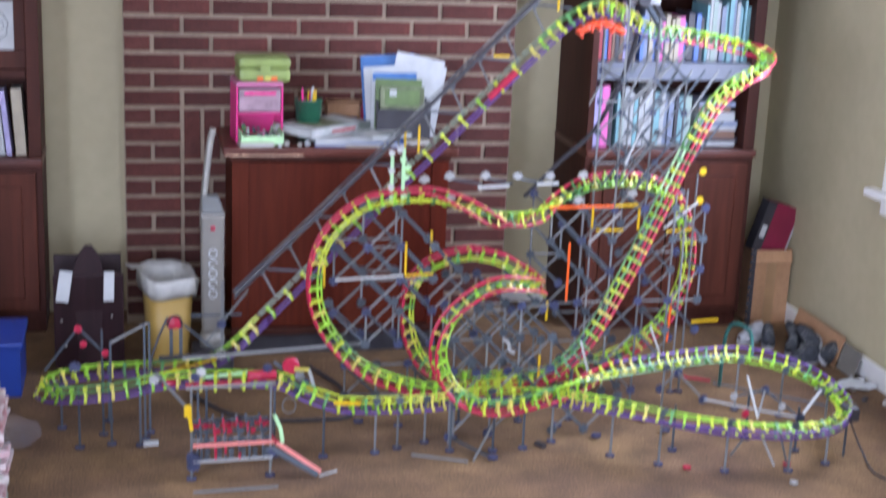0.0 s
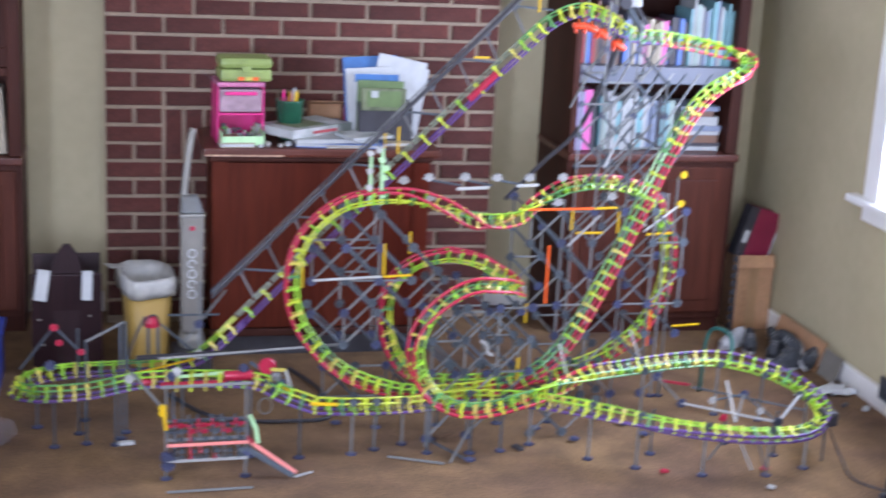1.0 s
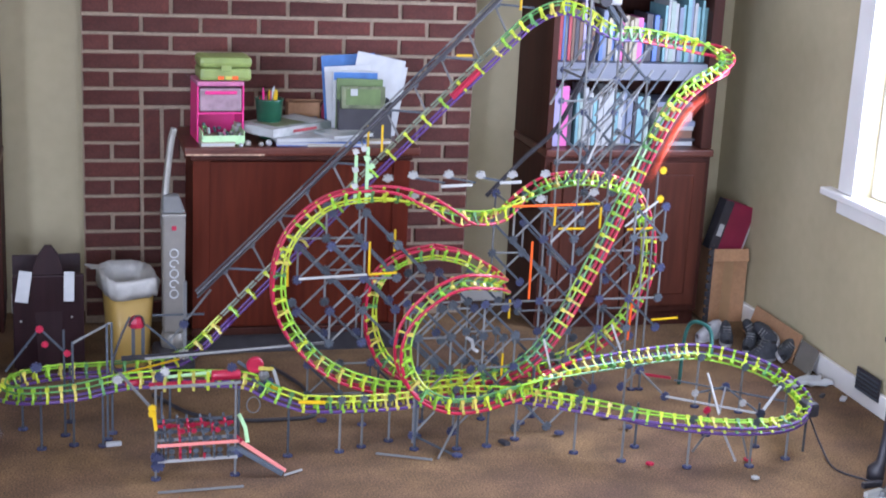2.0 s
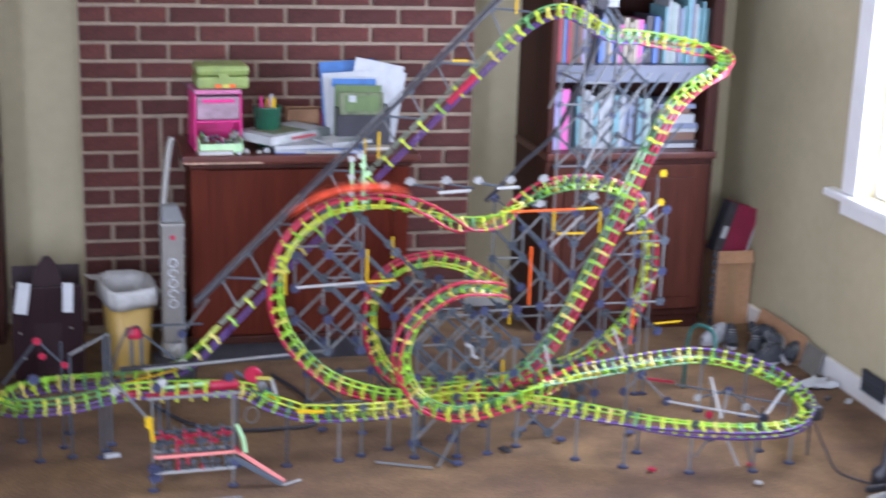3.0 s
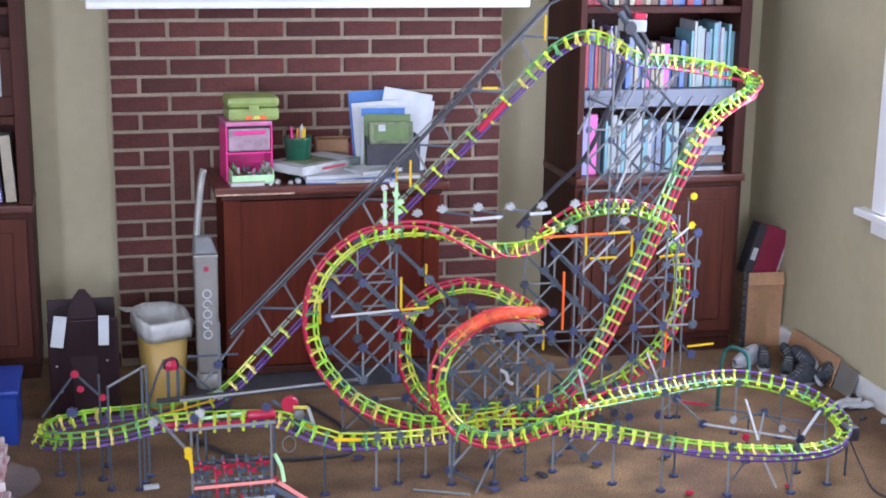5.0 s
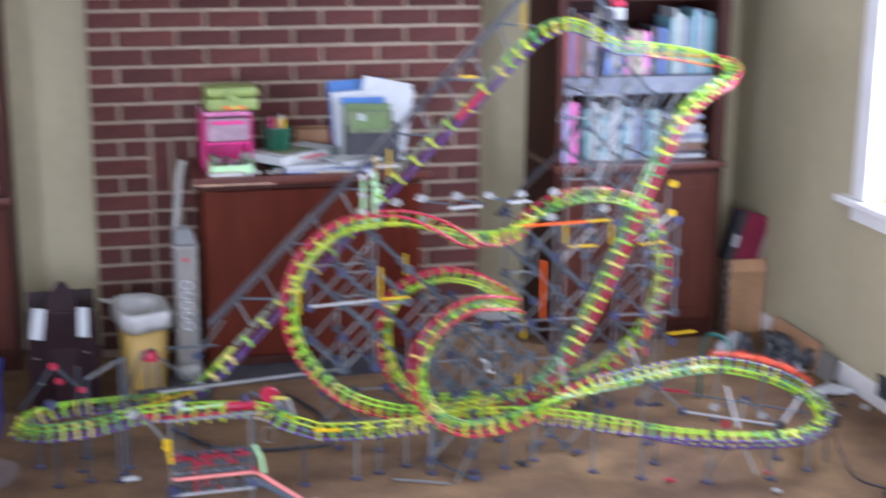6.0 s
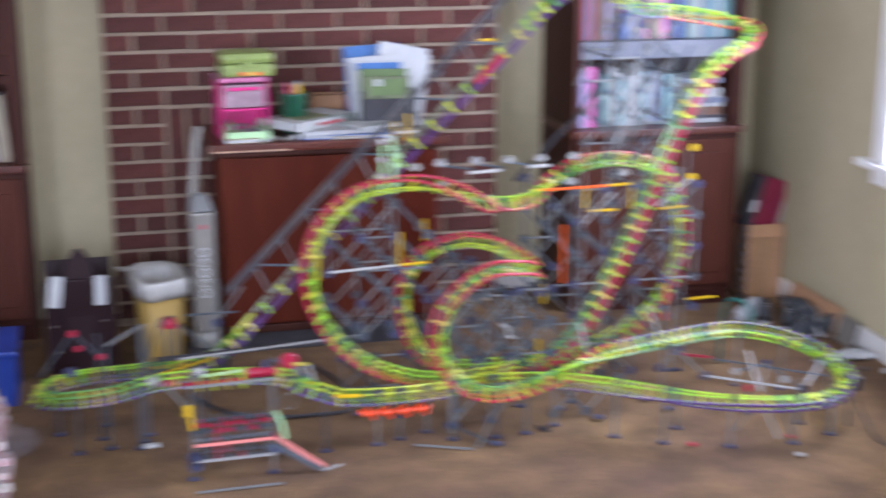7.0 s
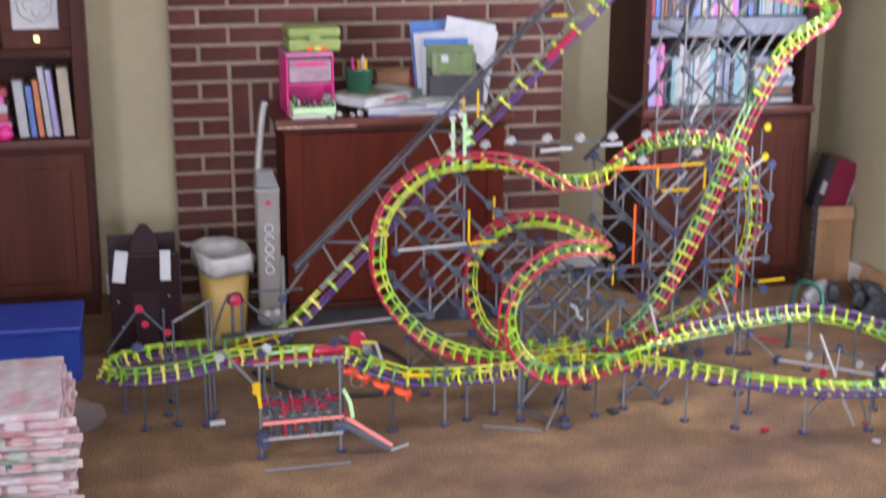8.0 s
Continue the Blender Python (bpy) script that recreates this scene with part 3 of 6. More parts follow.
        box(-w / 2, w / 2, -dd / 2, dd / 2, h - 0.0022, h, bm=cv)
        ys = (dd / 2 - 0.002) * spine
        box(-w / 2, w / 2, ys - 0.001, ys + 0.001, 0.0022, h - 0.0022, bm=cv)
        part("cover", cv, cover, b)
        return b
    flat_book(0.82, -0.32, z, 0.32, 0.22, 0.014, -4, BOOKC[1], "large blue book lying flat on the cabinet top")
    flat_book(0.79, -0.32, z + 0.0145, 0.30, 0.21, 0.016, 6, BOOKC[0], "white paperback lying flat on a pile")
    mag = flat_book(0.70, -0.275, z + 0.031, 0.30, 0.185, 0.03, 38, M_MAGAZINE, "thick white printed book lying askew on a pile", -1)
    part("printed_band", box(-0.05, 0.07, -0.0945, -0.0935, 0.009, 0.019), BOOKC[4], mag, "faint red printed band")
    part("cover_picture", box(-0.10, 0.05, -0.06, 0.06, 0.0302, 0.0308), M_OLIVE, mag, "grey-green cover picture")
    part("cover_panel", box(0.06, 0.135, -0.075, 0.075, 0.0302, 0.0308), M_PAPER, mag, "white cover panel")
    flat_book(0.90, -0.37, z + 0.0305, 0.17, 0.13, 0.012, 24, M_MAGAZINE, "thin pale printed magazine on the pile")
    flat_book(0.86, -0.41, z, 0.20, 0.05, 0.008, 1, BOOKC[6], "narrow cream writing pad at the cabinet's edge")
    flat_book(0.765, -0.165, z, 0.16, 0.1, 0.05, 2, BOOKC[1], "dark blue book behind the pencil cup")
    flat_book(0.97, -0.33, z, 0.2, 0.12, 0.012, 3, BOOKC[6], "thin cream booklet on the cabinet top")
    flat_book(0.45, -0.405, z, 0.12, 0.06, 0.014, 3, BOOKC[6], "small cream notebook at the cabinet's edge")
    for x, y, r in ((0.555, -0.41, 0.013), (0.60, -0.42, 0.01), (0.63, -0.40, 0.013), (0.53, -0.43, 0.008)):
        o = thing("trinket", "tiny pale trinket on the cabinet top", "trinket", pose(x, y, z))
        part("body", lathe([(r * 0.7, 0), (r, r * 0.5), (r * 0.8, r * 1.2), (r * 0.2, r * 1.5)], 10), rnd.choice((M_PAPER, M_GREY, M_SILVER)), o, smooth=True)
    o = thing("small_box", "small worn brown box on the cabinet top", "box", pose(0.80, -0.005 - 0.05, z))
    part("body", box(-0.06, 0.06, -0.04, 0.04, 0, 0.10, 0.004), M_CARD, o)
    part("flap", box(-0.06, 0.06, -0.05, 0.0, 0.0, 0.002), M_CARD, o).matrix_basis = pose(0, -0.04, 0.101, -18)
    o = thing("small_jar", "small dark red jar on the cabinet top", "jar", pose(0.885, -0.17, z))
    part("body", lathe([(0.03, 0), (0.034, 0.02), (0.034, 0.1), (0.024, 0.12), (0.024, 0.135)], 16), M_BINDER, o, smooth=True)

    r = thing("magazine_holder", "black desktop file holder packed with papers and books", "file holder", pose(0.985, -0.25, z, 0, 0, -2) @ Matrix.Diagonal((0.84, 1, 0.95, 1)))
    body = bmesh.new()
    box(-0.115, 0.115, -0.09, -0.085, 0, 0.125, 0.002, bm=body)
    box(-0.115, -0.11, -0.085, 0.06, 0, 0.15, bm=body)
    box(0.11, 0.115, -0.085, 0.06, 0, 0.15, bm=body)
    box(-0.115, 0.115, 0.06, 0.065, 0, 0.17, bm=body)
    box(-0.11, 0.11, -0.085, 0.06, 0, 0.004, bm=body)
    part("tray", body, M_BLACK, r)

    def sheet(name, x, y, w, h, turn, mt, label, cat, thick=0.004, zz=0.005):
        s = thing(name, label, cat, r.matrix_world @ pose(x, y, zz, -6, turn, 0))
        part("sheet" if thick < 0.006 else "cover", box(-w / 2, w / 2, 0, thick, 0, h, 0.001), mt, s)
        return s
    s = sheet("book", -0.005, -0.075, 0.19, 0.2, 0, M_OLIVE, "grey-green picture book in the file holder", "book", 0.012)
    part("picture", box(-0.075, 0.075, -0.0012, -0.0002, 0.13, 0.19), M_GREENB, s, "mottled green cover picture")
    part("label", box(-0.055, -0.025, -0.0024, -0.0014, 0.165, 0.19), M_PAPER, s, "white sticker")
    sheet("book", -0.02, -0.05, 0.2, 0.225, 1, M_GREENB, "bright green book in the file holder", "book", 0.01)
    s = sheet("folder", -0.03, -0.025, 0.2, 0.25, 0, M_PAPER, "white folder with a navy header in the holder", "folder", 0.007)
    part("header", box(-0.095, 0.095, -0.0012, -0.0002, 0.215, 0.245), M_BLUEP, s, "navy blue printed band")
    sheet("paper", -0.04, -0.005, 0.205, 0.268, -4, M_PAPER, "white paper sheet in the file holder", "paper", 0.002)
    sheet("folder", -0.03, 0.036, 0.235, 0.305, -4, M_BLUEP, "bright blue folder sticking up in the holder", "folder", 0.004)
    sheet("paper", 0.025, 0.012, 0.215, 0.31, 11, M_PAPER, "white paper leaning out of the file holder", "paper", 0.002)
    sheet("paper", 0.055, 0.024, 0.2, 0.28, 10, M_PAPER, "white paper leaning out of the file holder", "paper", 0.002)
    sheet("folder", -0.02, 0.045, 0.24, 0.3, -2, M_BLUEP, "blue card folder behind the papers", "folder", 0.004)


# ---- things along the wall ----
def build_floor_things():
    v = thing("vacuum_cleaner", "grey upright vacuum cleaner leaning by the cabinet", "vacuum cleaner", pose(0.294, -0.5, 0))
    bag = box(-0.04, 0.04, -0.045, 0.045, 0.13, 0.555, 0.012)
    for q in bag.verts:
        k = (q.co.z - 0.13) / 0.43
        q.co.x *= 0.9 + 0.1 * k
    part("bag", bag, M_VAC, v, "light grey cloth dust bag", smooth=True)
    cap = box(-0.04, 0.04, -0.045, 0.045, 0.556, 0.61, 0.01)
    for q in cap.verts:
        k = (q.co.z - 0.556) / 0.054
        q.co.y += 0.04 * k * (q.co.y < 0)
        q.co.x = q.co.x * (1 - 0.3 * k) - 0.008 * k
    part("shoulder", cap, M_GREY, v, "dark grey sloping shoulder", smooth=True)
    part("nozzle", box(-0.07, 0.07, -0.10, 0.06, 0.004, 0.075, 0.018), M_BLACK, v, "dark floor nozzle")
    part("motor_housing", lathe([(0.04, 0.06), (0.045, 0.1), (0.035, 0.14)], 16), M_SILVER, v, smooth=True)
    part("handle_tube", tube(spline([(-0.03, 0.02, 0.50), (-0.026, 0.03, 0.6), (-0.006, 0.04, 0.78), (0.006, 0.04, 0.835)], 5), 0.012, 8), M_SILVER, v, "pale grey handle", smooth=True)
    part("band", box(-0.041, 0.041, -0.046, 0.046, 0.545, 0.555, 0.003), M_SILVER, v)
    for i, h in enumerate((0.03, 0.026, 0.03, 0.026, 0.03)):
        z = 0.275 + i * 0.036
        ring = tube([(0.014 * math.cos(a), -0.047, z + 0.5 * h * math.sin(a)) for a in np.linspace(0, 2 * math.pi * (1 if i % 2 == 0 else 0.8), 11)], 0.0028, 5)
        part("emblem_bar", ring, M_PAPER, v, "pale emblem stroke")
    part("emblem_bar", box(-0.008, 0.008, -0.05, -0.046, 0.50, 0.516, 0.002), M_RED, v, "small red mark")

    b = thing("waste_bin", "mustard plastic waste bin with a white liner", "waste bin", pose(0.143, -0.42, 0, 0, 0, 9))

    def tub(rows, seg=40, wave=0.0, closed=False):
        """A lofted tub with rounded corners: rows of half width, half depth, height."""
        bm, rings = bmesh.new(), []
        for w, d, z in rows:
            ring = []
            for i in range(seg):
                a = 2 * math.pi * i / seg
                c, q = math.cos(a), math.sin(a)
                k = 1 + wave * (math.sin(i * 1.9 + z * 40) + 0.6 * math.sin(i * 0.8 + z * 90))
                ring.append(bm.verts.new((k * w * math.copysign(abs(c) ** 0.45, c), k * d * math.copysign(abs(q) ** 0.45, q), z + wave * 0.16 * math.sin(i * 0.55 + 2.2) + wave * 0.05 * math.sin(i * 2.3))))
            rings.append(ring)
        for a, c in zip(rings, rings[1:]):
            for i in range(seg):
                bm.faces.new((a[i], a[(i + 1) % seg], c[(i + 1) % seg], c[i]))
        if closed:
            bm.faces.new(list(reversed(rings[0])))
            bm.faces.new(rings[-1])
        return bm
    part("bin", tub([(0.062, 0.085, 0), (0.064, 0.088, 0.004), (0.08, 0.112, 0.285), (0.076, 0.108, 0.285), (0.061, 0.084, 0.012)], closed=True), M_TAN, b, smooth=True)
    ln = part("liner", tub([(0.05, 0.072, 0.09), (0.062, 0.09, 0.2), (0.071, 0.102, 0.288), (0.087, 0.124, 0.325), (0.093, 0.130, 0.316), (0.092, 0.127, 0.282), (0.088, 0.122, 0.258)], wave=0.028), M_LINER, b, "crumpled white bin liner", smooth=True)
    md = ln.modifiers.new("thickness", "SOLIDIFY")
    md.thickness = 0.0015
    part("liner_corner", crumple(box(-0.03, 0.03, -0.03, 0.03, 0, 0.004, 0.001), 0.008, 22, 3), M_LINER, b, "pulled-out corner of the liner").matrix_basis = pose(-0.095, 0.09, 0.318, 0, 14, 20)

    rack_wood = mat("blackish_brown_wood", (0.022, 0.0085, 0.0105), 0.5, spec=0.25, vary=0.3, scale=6, fine=0.15, stretch=(1, 1, 0.08))
    r = thing("magazine_rack", "dark wooden magazine rack with white papers inside", "magazine rack", pose(-0.125, -0.45, 0, 0, 0, 2))
    for y, t in ((-0.09, -8), (0.09, 8)):
        pn = box(-0.115, 0.115, -0.007, 0.007, 0.03, 0.365, 0.004)
        part("side_panel", pn, rack_wood, r).matrix_basis = pose(0, y, 0, -t * 0.8, 0, 0)
    for x in (-0.11, 0.11):
        part("end_panel", box(x - 0.006, x + 0.006, -0.075, 0.075, 0.03, 0.3, 0.003), rack_wood, r)
    hd = bmesh.new()
    prof = [(-0.035, 0.03), (-0.05, 0.34), (-0.046, 0.385), (-0.03, 0.43), (-0.008, 0.46), (0.012, 0.46), (0.034, 0.43), (0.046, 0.385), (0.05, 0.34), (0.035, 0.03)]
    fr = [hd.verts.new((x, -0.008, z)) for x, z in prof]
    bk = [hd.verts.new((x, 0.008, z)) for x, z in prof]
    hd.faces.new(fr)
    hd.faces.new(list(reversed(bk)))
    for i in range(len(prof)):
        hd.faces.new((fr[i], bk[i], bk[(i + 1) % len(prof)], fr[(i + 1) % len(prof)]))
    part("centre_handle", hd, rack_wood, r).matrix_basis = pose(0, -0.115, 0)
    part("bottom", box(-0.105, 0.105, -0.07, 0.07, 0.03, 0.042), rack_wood, r)
    for x in (-0.095, 0.095):
        for y in (-0.075, 0.075):
            part("foot", box(x - 0.012, x + 0.012, y - 0.012, y + 0.012, 0, 0.031, 0.003), rack_wood, r)
    for x, z in ((-0.09, 0.20), (-0.078, 0.11), (0.075, 0.21)):
        part("stud", lathe([(0.005, 0), (0.004, 0.003), (0.001, 0.004)], 8, m=pose(x, -0.118, z, 90)), M_SILVER, r, "small pale metal stud")
    for x, w, h in ((-0.082, 0.042, 0.105), (0.07, 0.034, 0.10)):
        p = thing("paper", "white folded paper tucked over the magazine rack", "paper", pose(-0.125 + x, -0.60, 0.275, -6, 9 if x < 0 else 2, 2))
        part("sheet", box(-w / 2, w / 2, -0.003, 0.003, 0, h, 0.001), M_PAPER, p)

    c = thing("cardboard_box", "tall brown cardboard box in the corner", "box", pose(2.526, -0.13, 0, 0, 0, -3))
    bx = box(-0.08, 0.08, -0.09, 0.09, 0, 0.305)
    bmesh.ops.delete(bx, geom=[f for f in bx.faces if f.normal.z > 0.9], context="FACES")
    bmesh.ops.solidify(bx, geom=bx.faces[:], thickness=0.004)
    part("carton", bx, M_CARD, c)
    part("inner_flap", box(-0.075, 0.075, -0.085, 0.085, 0.28, 0.286), M_CARD, c)
    part("flap", box(-0.078, 0.078, -0.05, 0.0, -0.002, 0.002), M_CARD, c).matrix_basis = pose(0, -0.09, 0.305, 70)
    part("tape", box(-0.02, 0.02, -0.0915, -0.0905, 0, 0.30), mat("packing_tape", (0.34, 0.2, 0.1), 0.3, vary=0.05), c, "glossy brown packing tape")
    f = thing("binder", "crimson ring binder standing on the cardboard box", "binder", pose(2.442, -0.165, 0.30, 0, 17, 4))
    part("cover", box(-0.005, 0.135, -0.034, -0.030, 0, 0.21, 0.002), M_BINDER, f)
    part("cover", box(-0.005, 0.150, 0.02, 0.024, 0, 0.21, 0.002), M_BINDER, f)
    part("spine", box(-0.009, -0.005, -0.034, 0.024, 0, 0.21, 0.001), M_BLACK, f, "black spine")
    part("page_block", box(0.0, 0.146, -0.028, 0.018, 0.004, 0.205), M_PAPER, f, "white paper edges")
    part("spine_label", box(0.0, 0.022, -0.0366, -0.0354, 0.06, 0.11), M_PAPER, f, "white label")
    part("spine_tape", box(-0.006, 0.03, -0.0352, -0.0342, 0.0, 0.21), M_BLACK, f, "black spine tape")
    p = thing("packing_strip", "dark perforated packing strip beside the cardboard box", "packing", pose(2.40, -0.29, 0))
    for i in range(9):
        part("lug", box(-0.008, 0.012, -0.01, 0.0, 0.03 + i * 0.034, 0.052 + i * 0.034, 0.003), M_BLACK, p)
    part("backing", box(0.005, 0.017, -0.004, 0.004, 0.0, 0.34, 0.001), M_BLACK, p)

    def shoe(x, y, turn, mt, label, lift=0.0, tip=0, lean=0):
        s = thing("shoe", label, "shoe", pose(x, y, lift, tip, lean, turn) @ Matrix.Diagonal((0.62, 0.68, 0.7, 1)), "shoes by the wall")
        so = bmesh.new()
        seg = 18
        for zz in (0.0, 0.018):
            for i in range(seg):
                a = 2 * math.pi * i / seg
                so.verts.new((0.115 * math.cos(a), (0.036 + 0.008 * math.cos(a)) * math.sin(a), zz))
        so.verts.ensure_lookup_table()
        vs = so.verts[:]
        so.faces.new(list(reversed(vs[:seg])))
        so.faces.new(vs[seg:])
        for i in range(seg):
            so.faces.new((vs[i], vs[(i + 1) % seg], vs[seg + (i + 1) % seg], vs[seg + i]))
        part("sole", so, M_SOLE, s, "pale rubber sole")
        up = bmesh.new()
        rings = []
        for x1, w, h in ((-0.108, 0.02, 0.06), (-0.09, 0.032, 0.085), (-0.05, 0.034, 0.088), (0.0, 0.035, 0.075), (0.05, 0.038, 0.05), (0.09, 0.03, 0.035), (0.108, 0.012, 0.024)):
            rings.append([up.verts.new((x1, w * math.cos(a), 0.0185 + h * max(0, math.sin(a)) ** 0.6)) for a in np.linspace(0, math.pi, 9)])
        for a, b in zip(rings, rings[1:]):
            for i in range(8):
                up.faces.new((a[i], b[i], b[i + 1], a[i + 1]))
        for ring in (rings[0], rings[-1]):
            up.faces.new(ring)
        part("upper", up, mt, s, smooth=True)
        for i in range(4):
            part("lace", box(0.005 + i * 0.016, 0.012 + i * 0.016, -0.022, 0.022, 0.088 - i * 0.011, 0.093 - i * 0.011, 0.001), M_GREY, s, "worn grey lace")
        part("stripe", box(-0.03, 0.03, -0.0385, -0.034, 0.03, 0.05, 0.002), M_GREY, s, "light grey side stripe")
    shoe(2.36, -0.43, 205, M_SOLE, "pale grey trainer on the carpet")
    shoe(2.415, -0.47, 250, M_SHOE, "dark grey trainer on the carpet by other shoes")
    shoe(2.475, -0.56, 235, M_SHOE, "dark grey trainer standing in a heap of shoes")
    shoe(2.53, -0.50, 255, M_SHOE, "dark trainer tipped against a card by the wall", 0.02, 35, 0)
    shoe(2.50, -0.64, 215, M_SHOE, "dark grey trainer with worn lace in the heap")
    shoe(2.545, -0.60, 262, M_SHOE, "dark trainer lying on its side on other shoes", 0.055, 60, 8)
    shoe(2.45, -0.70, 190, M_SHOE, "dark grey trainer with pale sole on the carpet")
    shoe(2.53, -0.70, 240, M_SHOE, "dark grey trainer leaning in the heap of shoes", 0.02, -40, 0)
    pk = thing("cardboard_sheet", "brown cardboard sheet leaning on the baseboard behind shoes", "cardboard", pose(2.556, -0.55, 0, 0, 18, 0))
    part("panel", box(-0.002, 0.002, -0.19, 0.19, 0, 0.115, 0.001), M_CARD, pk)
    part("folded_edge", box(-0.022, -0.002, -0.19, 0.19, 0.002, 0.005), M_CARD, pk)
    k = thing("card_sheet", "pale grey card leaning on the baseboard", "card", pose(2.562, -0.81, 0, 0, 16, 0))
    part("sheet", box(-0.0015, 0.0015, -0.065, 0.065, 0, 0.10, 0.001), M_VAC, k)
    cl = thing("cloth", "crumpled white cloth lying on the carpet", "cloth", pose(2.50, -0.96, 0, 0, 0, 12))
    bm = bmesh.new()
    bmesh.ops.create_grid(bm, x_segments=26, y_segments=14, size=0.5)
    for v in bm.verts:
        u, w = v.co.x + 0.5, v.co.y
        half = 0.010 + 0.045 * max(0, u - 0.25) ** 0.8 + 0.006 * math.sin(u * 19)
        v.co = Vector((-0.13 + 0.2 * u + 0.012 * math.sin(w * 11), 2 * w * half * 1.3, 0.006 + 0.016 * abs(math.sin(w * 7 + u * 4)) * (0.4 + u)))
        v.co.z = max(v.co.z + 0.006 * noise.noise(v.co * 40), 0.002)
    fab = part("fabric", bm, M_PAPER, cl, smooth=True)
    fab.modifiers.new("thickness", "SOLIDIFY").thickness = 0.002
    vent = thing("floor_vent", "dark metal vent grille set in the baseboard", "vent", pose(RX - 0.02, -1.20, 0.078))
    part("backing", box(-0.002, 0.003, -0.075, 0.075, -0.03, 0.05), M_BLACK, vent)
    for i in range(5):
        part("slat", box(-0.007, -0.002, -0.07, 0.07, -0.025 + i * 0.015, -0.020 + i * 0.015, 0.001), M_SLATE, vent)
    for x, y, mt, sz in ((0.07, -1.195, M_PAPER, 0.018), (2.56, -1.12, M_PAPER, 0.016), (1.255, -1.34, M_BLACK, 0.016), (2.50, -1.08, M_BLACK, 0.012)):
        s = thing("scrap", "small %s scrap lying on the carpet" % ("white" if mt is M_PAPER else "black"), "scrap", pose(x, y, 0, 0, 0, x * 90))
        part("piece", crumple(box(-sz * 1.3, sz * 1.3, -sz * 0.6, sz * 0.6, 0.001, 0.012, 0.003), 0.003, 40, x), mt, s)

    # dark table by the window: only its corner leg shows
    t = thing("side_table", "black ornate side table with turned legs by the window", "table", pose(2.322, -1.75, 0))
    for x, y in ((0.0, 0.0), (0.0, -0.42), (0.26, 0.0), (0.26, -0.42)):
        way = 1 if x == 0 else -1
        leg = bmesh.new()
        rings = []
        for dx, z, r in ((-0.010, 0.0, 0.026), (-0.010, 0.035, 0.026), (0.004, 0.055, 0.015), (0.012, 0.14, 0.014), (0.018, 0.26, 0.018), (0.022, 0.36, 0.026), (0.022, 0.41, 0.024), (0.022, 0.4295, 0.02)):
            rings.append([leg.verts.new((x + way * dx + r * math.cos(a), y + r * math.sin(a), z)) for a in np.linspace(0, 2 * math.pi, 13)[:-1]])
        for a, b in zip(rings, rings[1:]):
            for k in range(12):
                leg.faces.new((a[k], a[(k + 1) % 12], b[(k + 1) % 12], b[k]))
        leg.faces.new(list(reversed(rings[0])))
        leg.faces.new(rings[-1])
        part("leg", leg, M_BLACK, t, smooth=True)
        part("column", lathe([(0.014, 0.4465), (0.011, 0.47), (0.011, 0.62), (0.015, 0.6545)], 12, m=pose(x + way * 0.034, y, 0)), M_BLACK, t, smooth=True)
    part("tabletop", box(0.005, 0.255, -0.46, 0.04, 0.655, 0.68, 0.006), M_BLACK, t)
    part("lower_shelf", box(-0.022, 0.282, -0.45, 0.03, 0.43, 0.446, 0.004), M_BLACK, t)
    for z in (0.682, 0.448):
        dd = thing("doily", "white round mat on the black table", "mat", pose(2.372, -1.752, z - 0.0005))
        part("mat", lathe([(0.03, 0), (0.031, 0.003), (0.02, 0.006)], 16), M_PAPER, dd)
    rnd = random.Random(11)
    for i in range(14):
        k = thing("toy_part", "grey loose toy rod piece by the table leg", "toy part", pose(2.29 + rnd.uniform(-0.08, 0.08), -1.90 + rnd.uniform(-0.09, 0.07), 0.0185 * (i // 7), 0, 0, rnd.uniform(0, 180)), "loose toy pieces")
        part("piece", box(-0.035, 0.035, -0.008, 0.008, 0.0, 0.018, 0.004), rnd.choice((M_WROD, M_GREY, M_SLATE, M_BLACK)), k)
    k = thing("toy_part", "orange loose toy piece by the table leg", "toy part", pose(2.17, -2.0, 0, 0, 0, 20), "loose toy pieces")
    part("piece", box(-0.02, 0.02, -0.008, 0.008, 0.0, 0.012, 0.003), M_ORANGE, k)

    bb = thing("storage_bin", "blue plastic storage bin beside the bookcase", "bin", pose(-0.46, -0.62, 0))
    bm = bmesh.new()
    for a in ((-0.17, 0.125, -0.13, -0.12), (-0.17, 0.125, 0.12, 0.13), (-0.17, -0.16, -0.12, 0.12), (0.115, 0.125, -0.12, 0.12)):
        box(*a, 0, 0.165, bm=bm)
    box(-0.16, 0.115, -0.12, 0.12, 0, 0.01, bm=bm)
    part("tub", bm, M_BLUEBIN, bb)
    part("lid", box(-0.18, 0.135, -0.14, 0.14, 0.166, 0.186, 0.006), M_BLUEBIN, bb)

    pb = thing("plastic_bag", "crumpled clear plastic bag on the carpet", "bag", pose(-0.36, -1.12, 0))
    bm = bmesh.new()
    bmesh.ops.create_icosphere(bm, subdivisions=4, radius=1.0, matrix=Matrix.Translation((0, 0, 0.03)) @ Matrix.Diagonal((0.11, 0.09, 0.03, 1)))
    crumple(bm, 0.03, 14, 5)
    for v in bm.verts:
        v.co.z = max(v.co.z, 0.001)
    part("film", bm, M_FILM, pb, smooth=True)

    # folded quilts piled on the carpet
    cloths = ((M_FABG, "sage green"), (M_FABW, "cream"), (M_FABR, "pink"), (M_FABW, "cream"), (M_FABR, "pink"), (M_FABG, "sage green"), (M_FABW, "cream"), (M_FABR, "pink"), (M_FABW, "cream"))
    z = 0.001
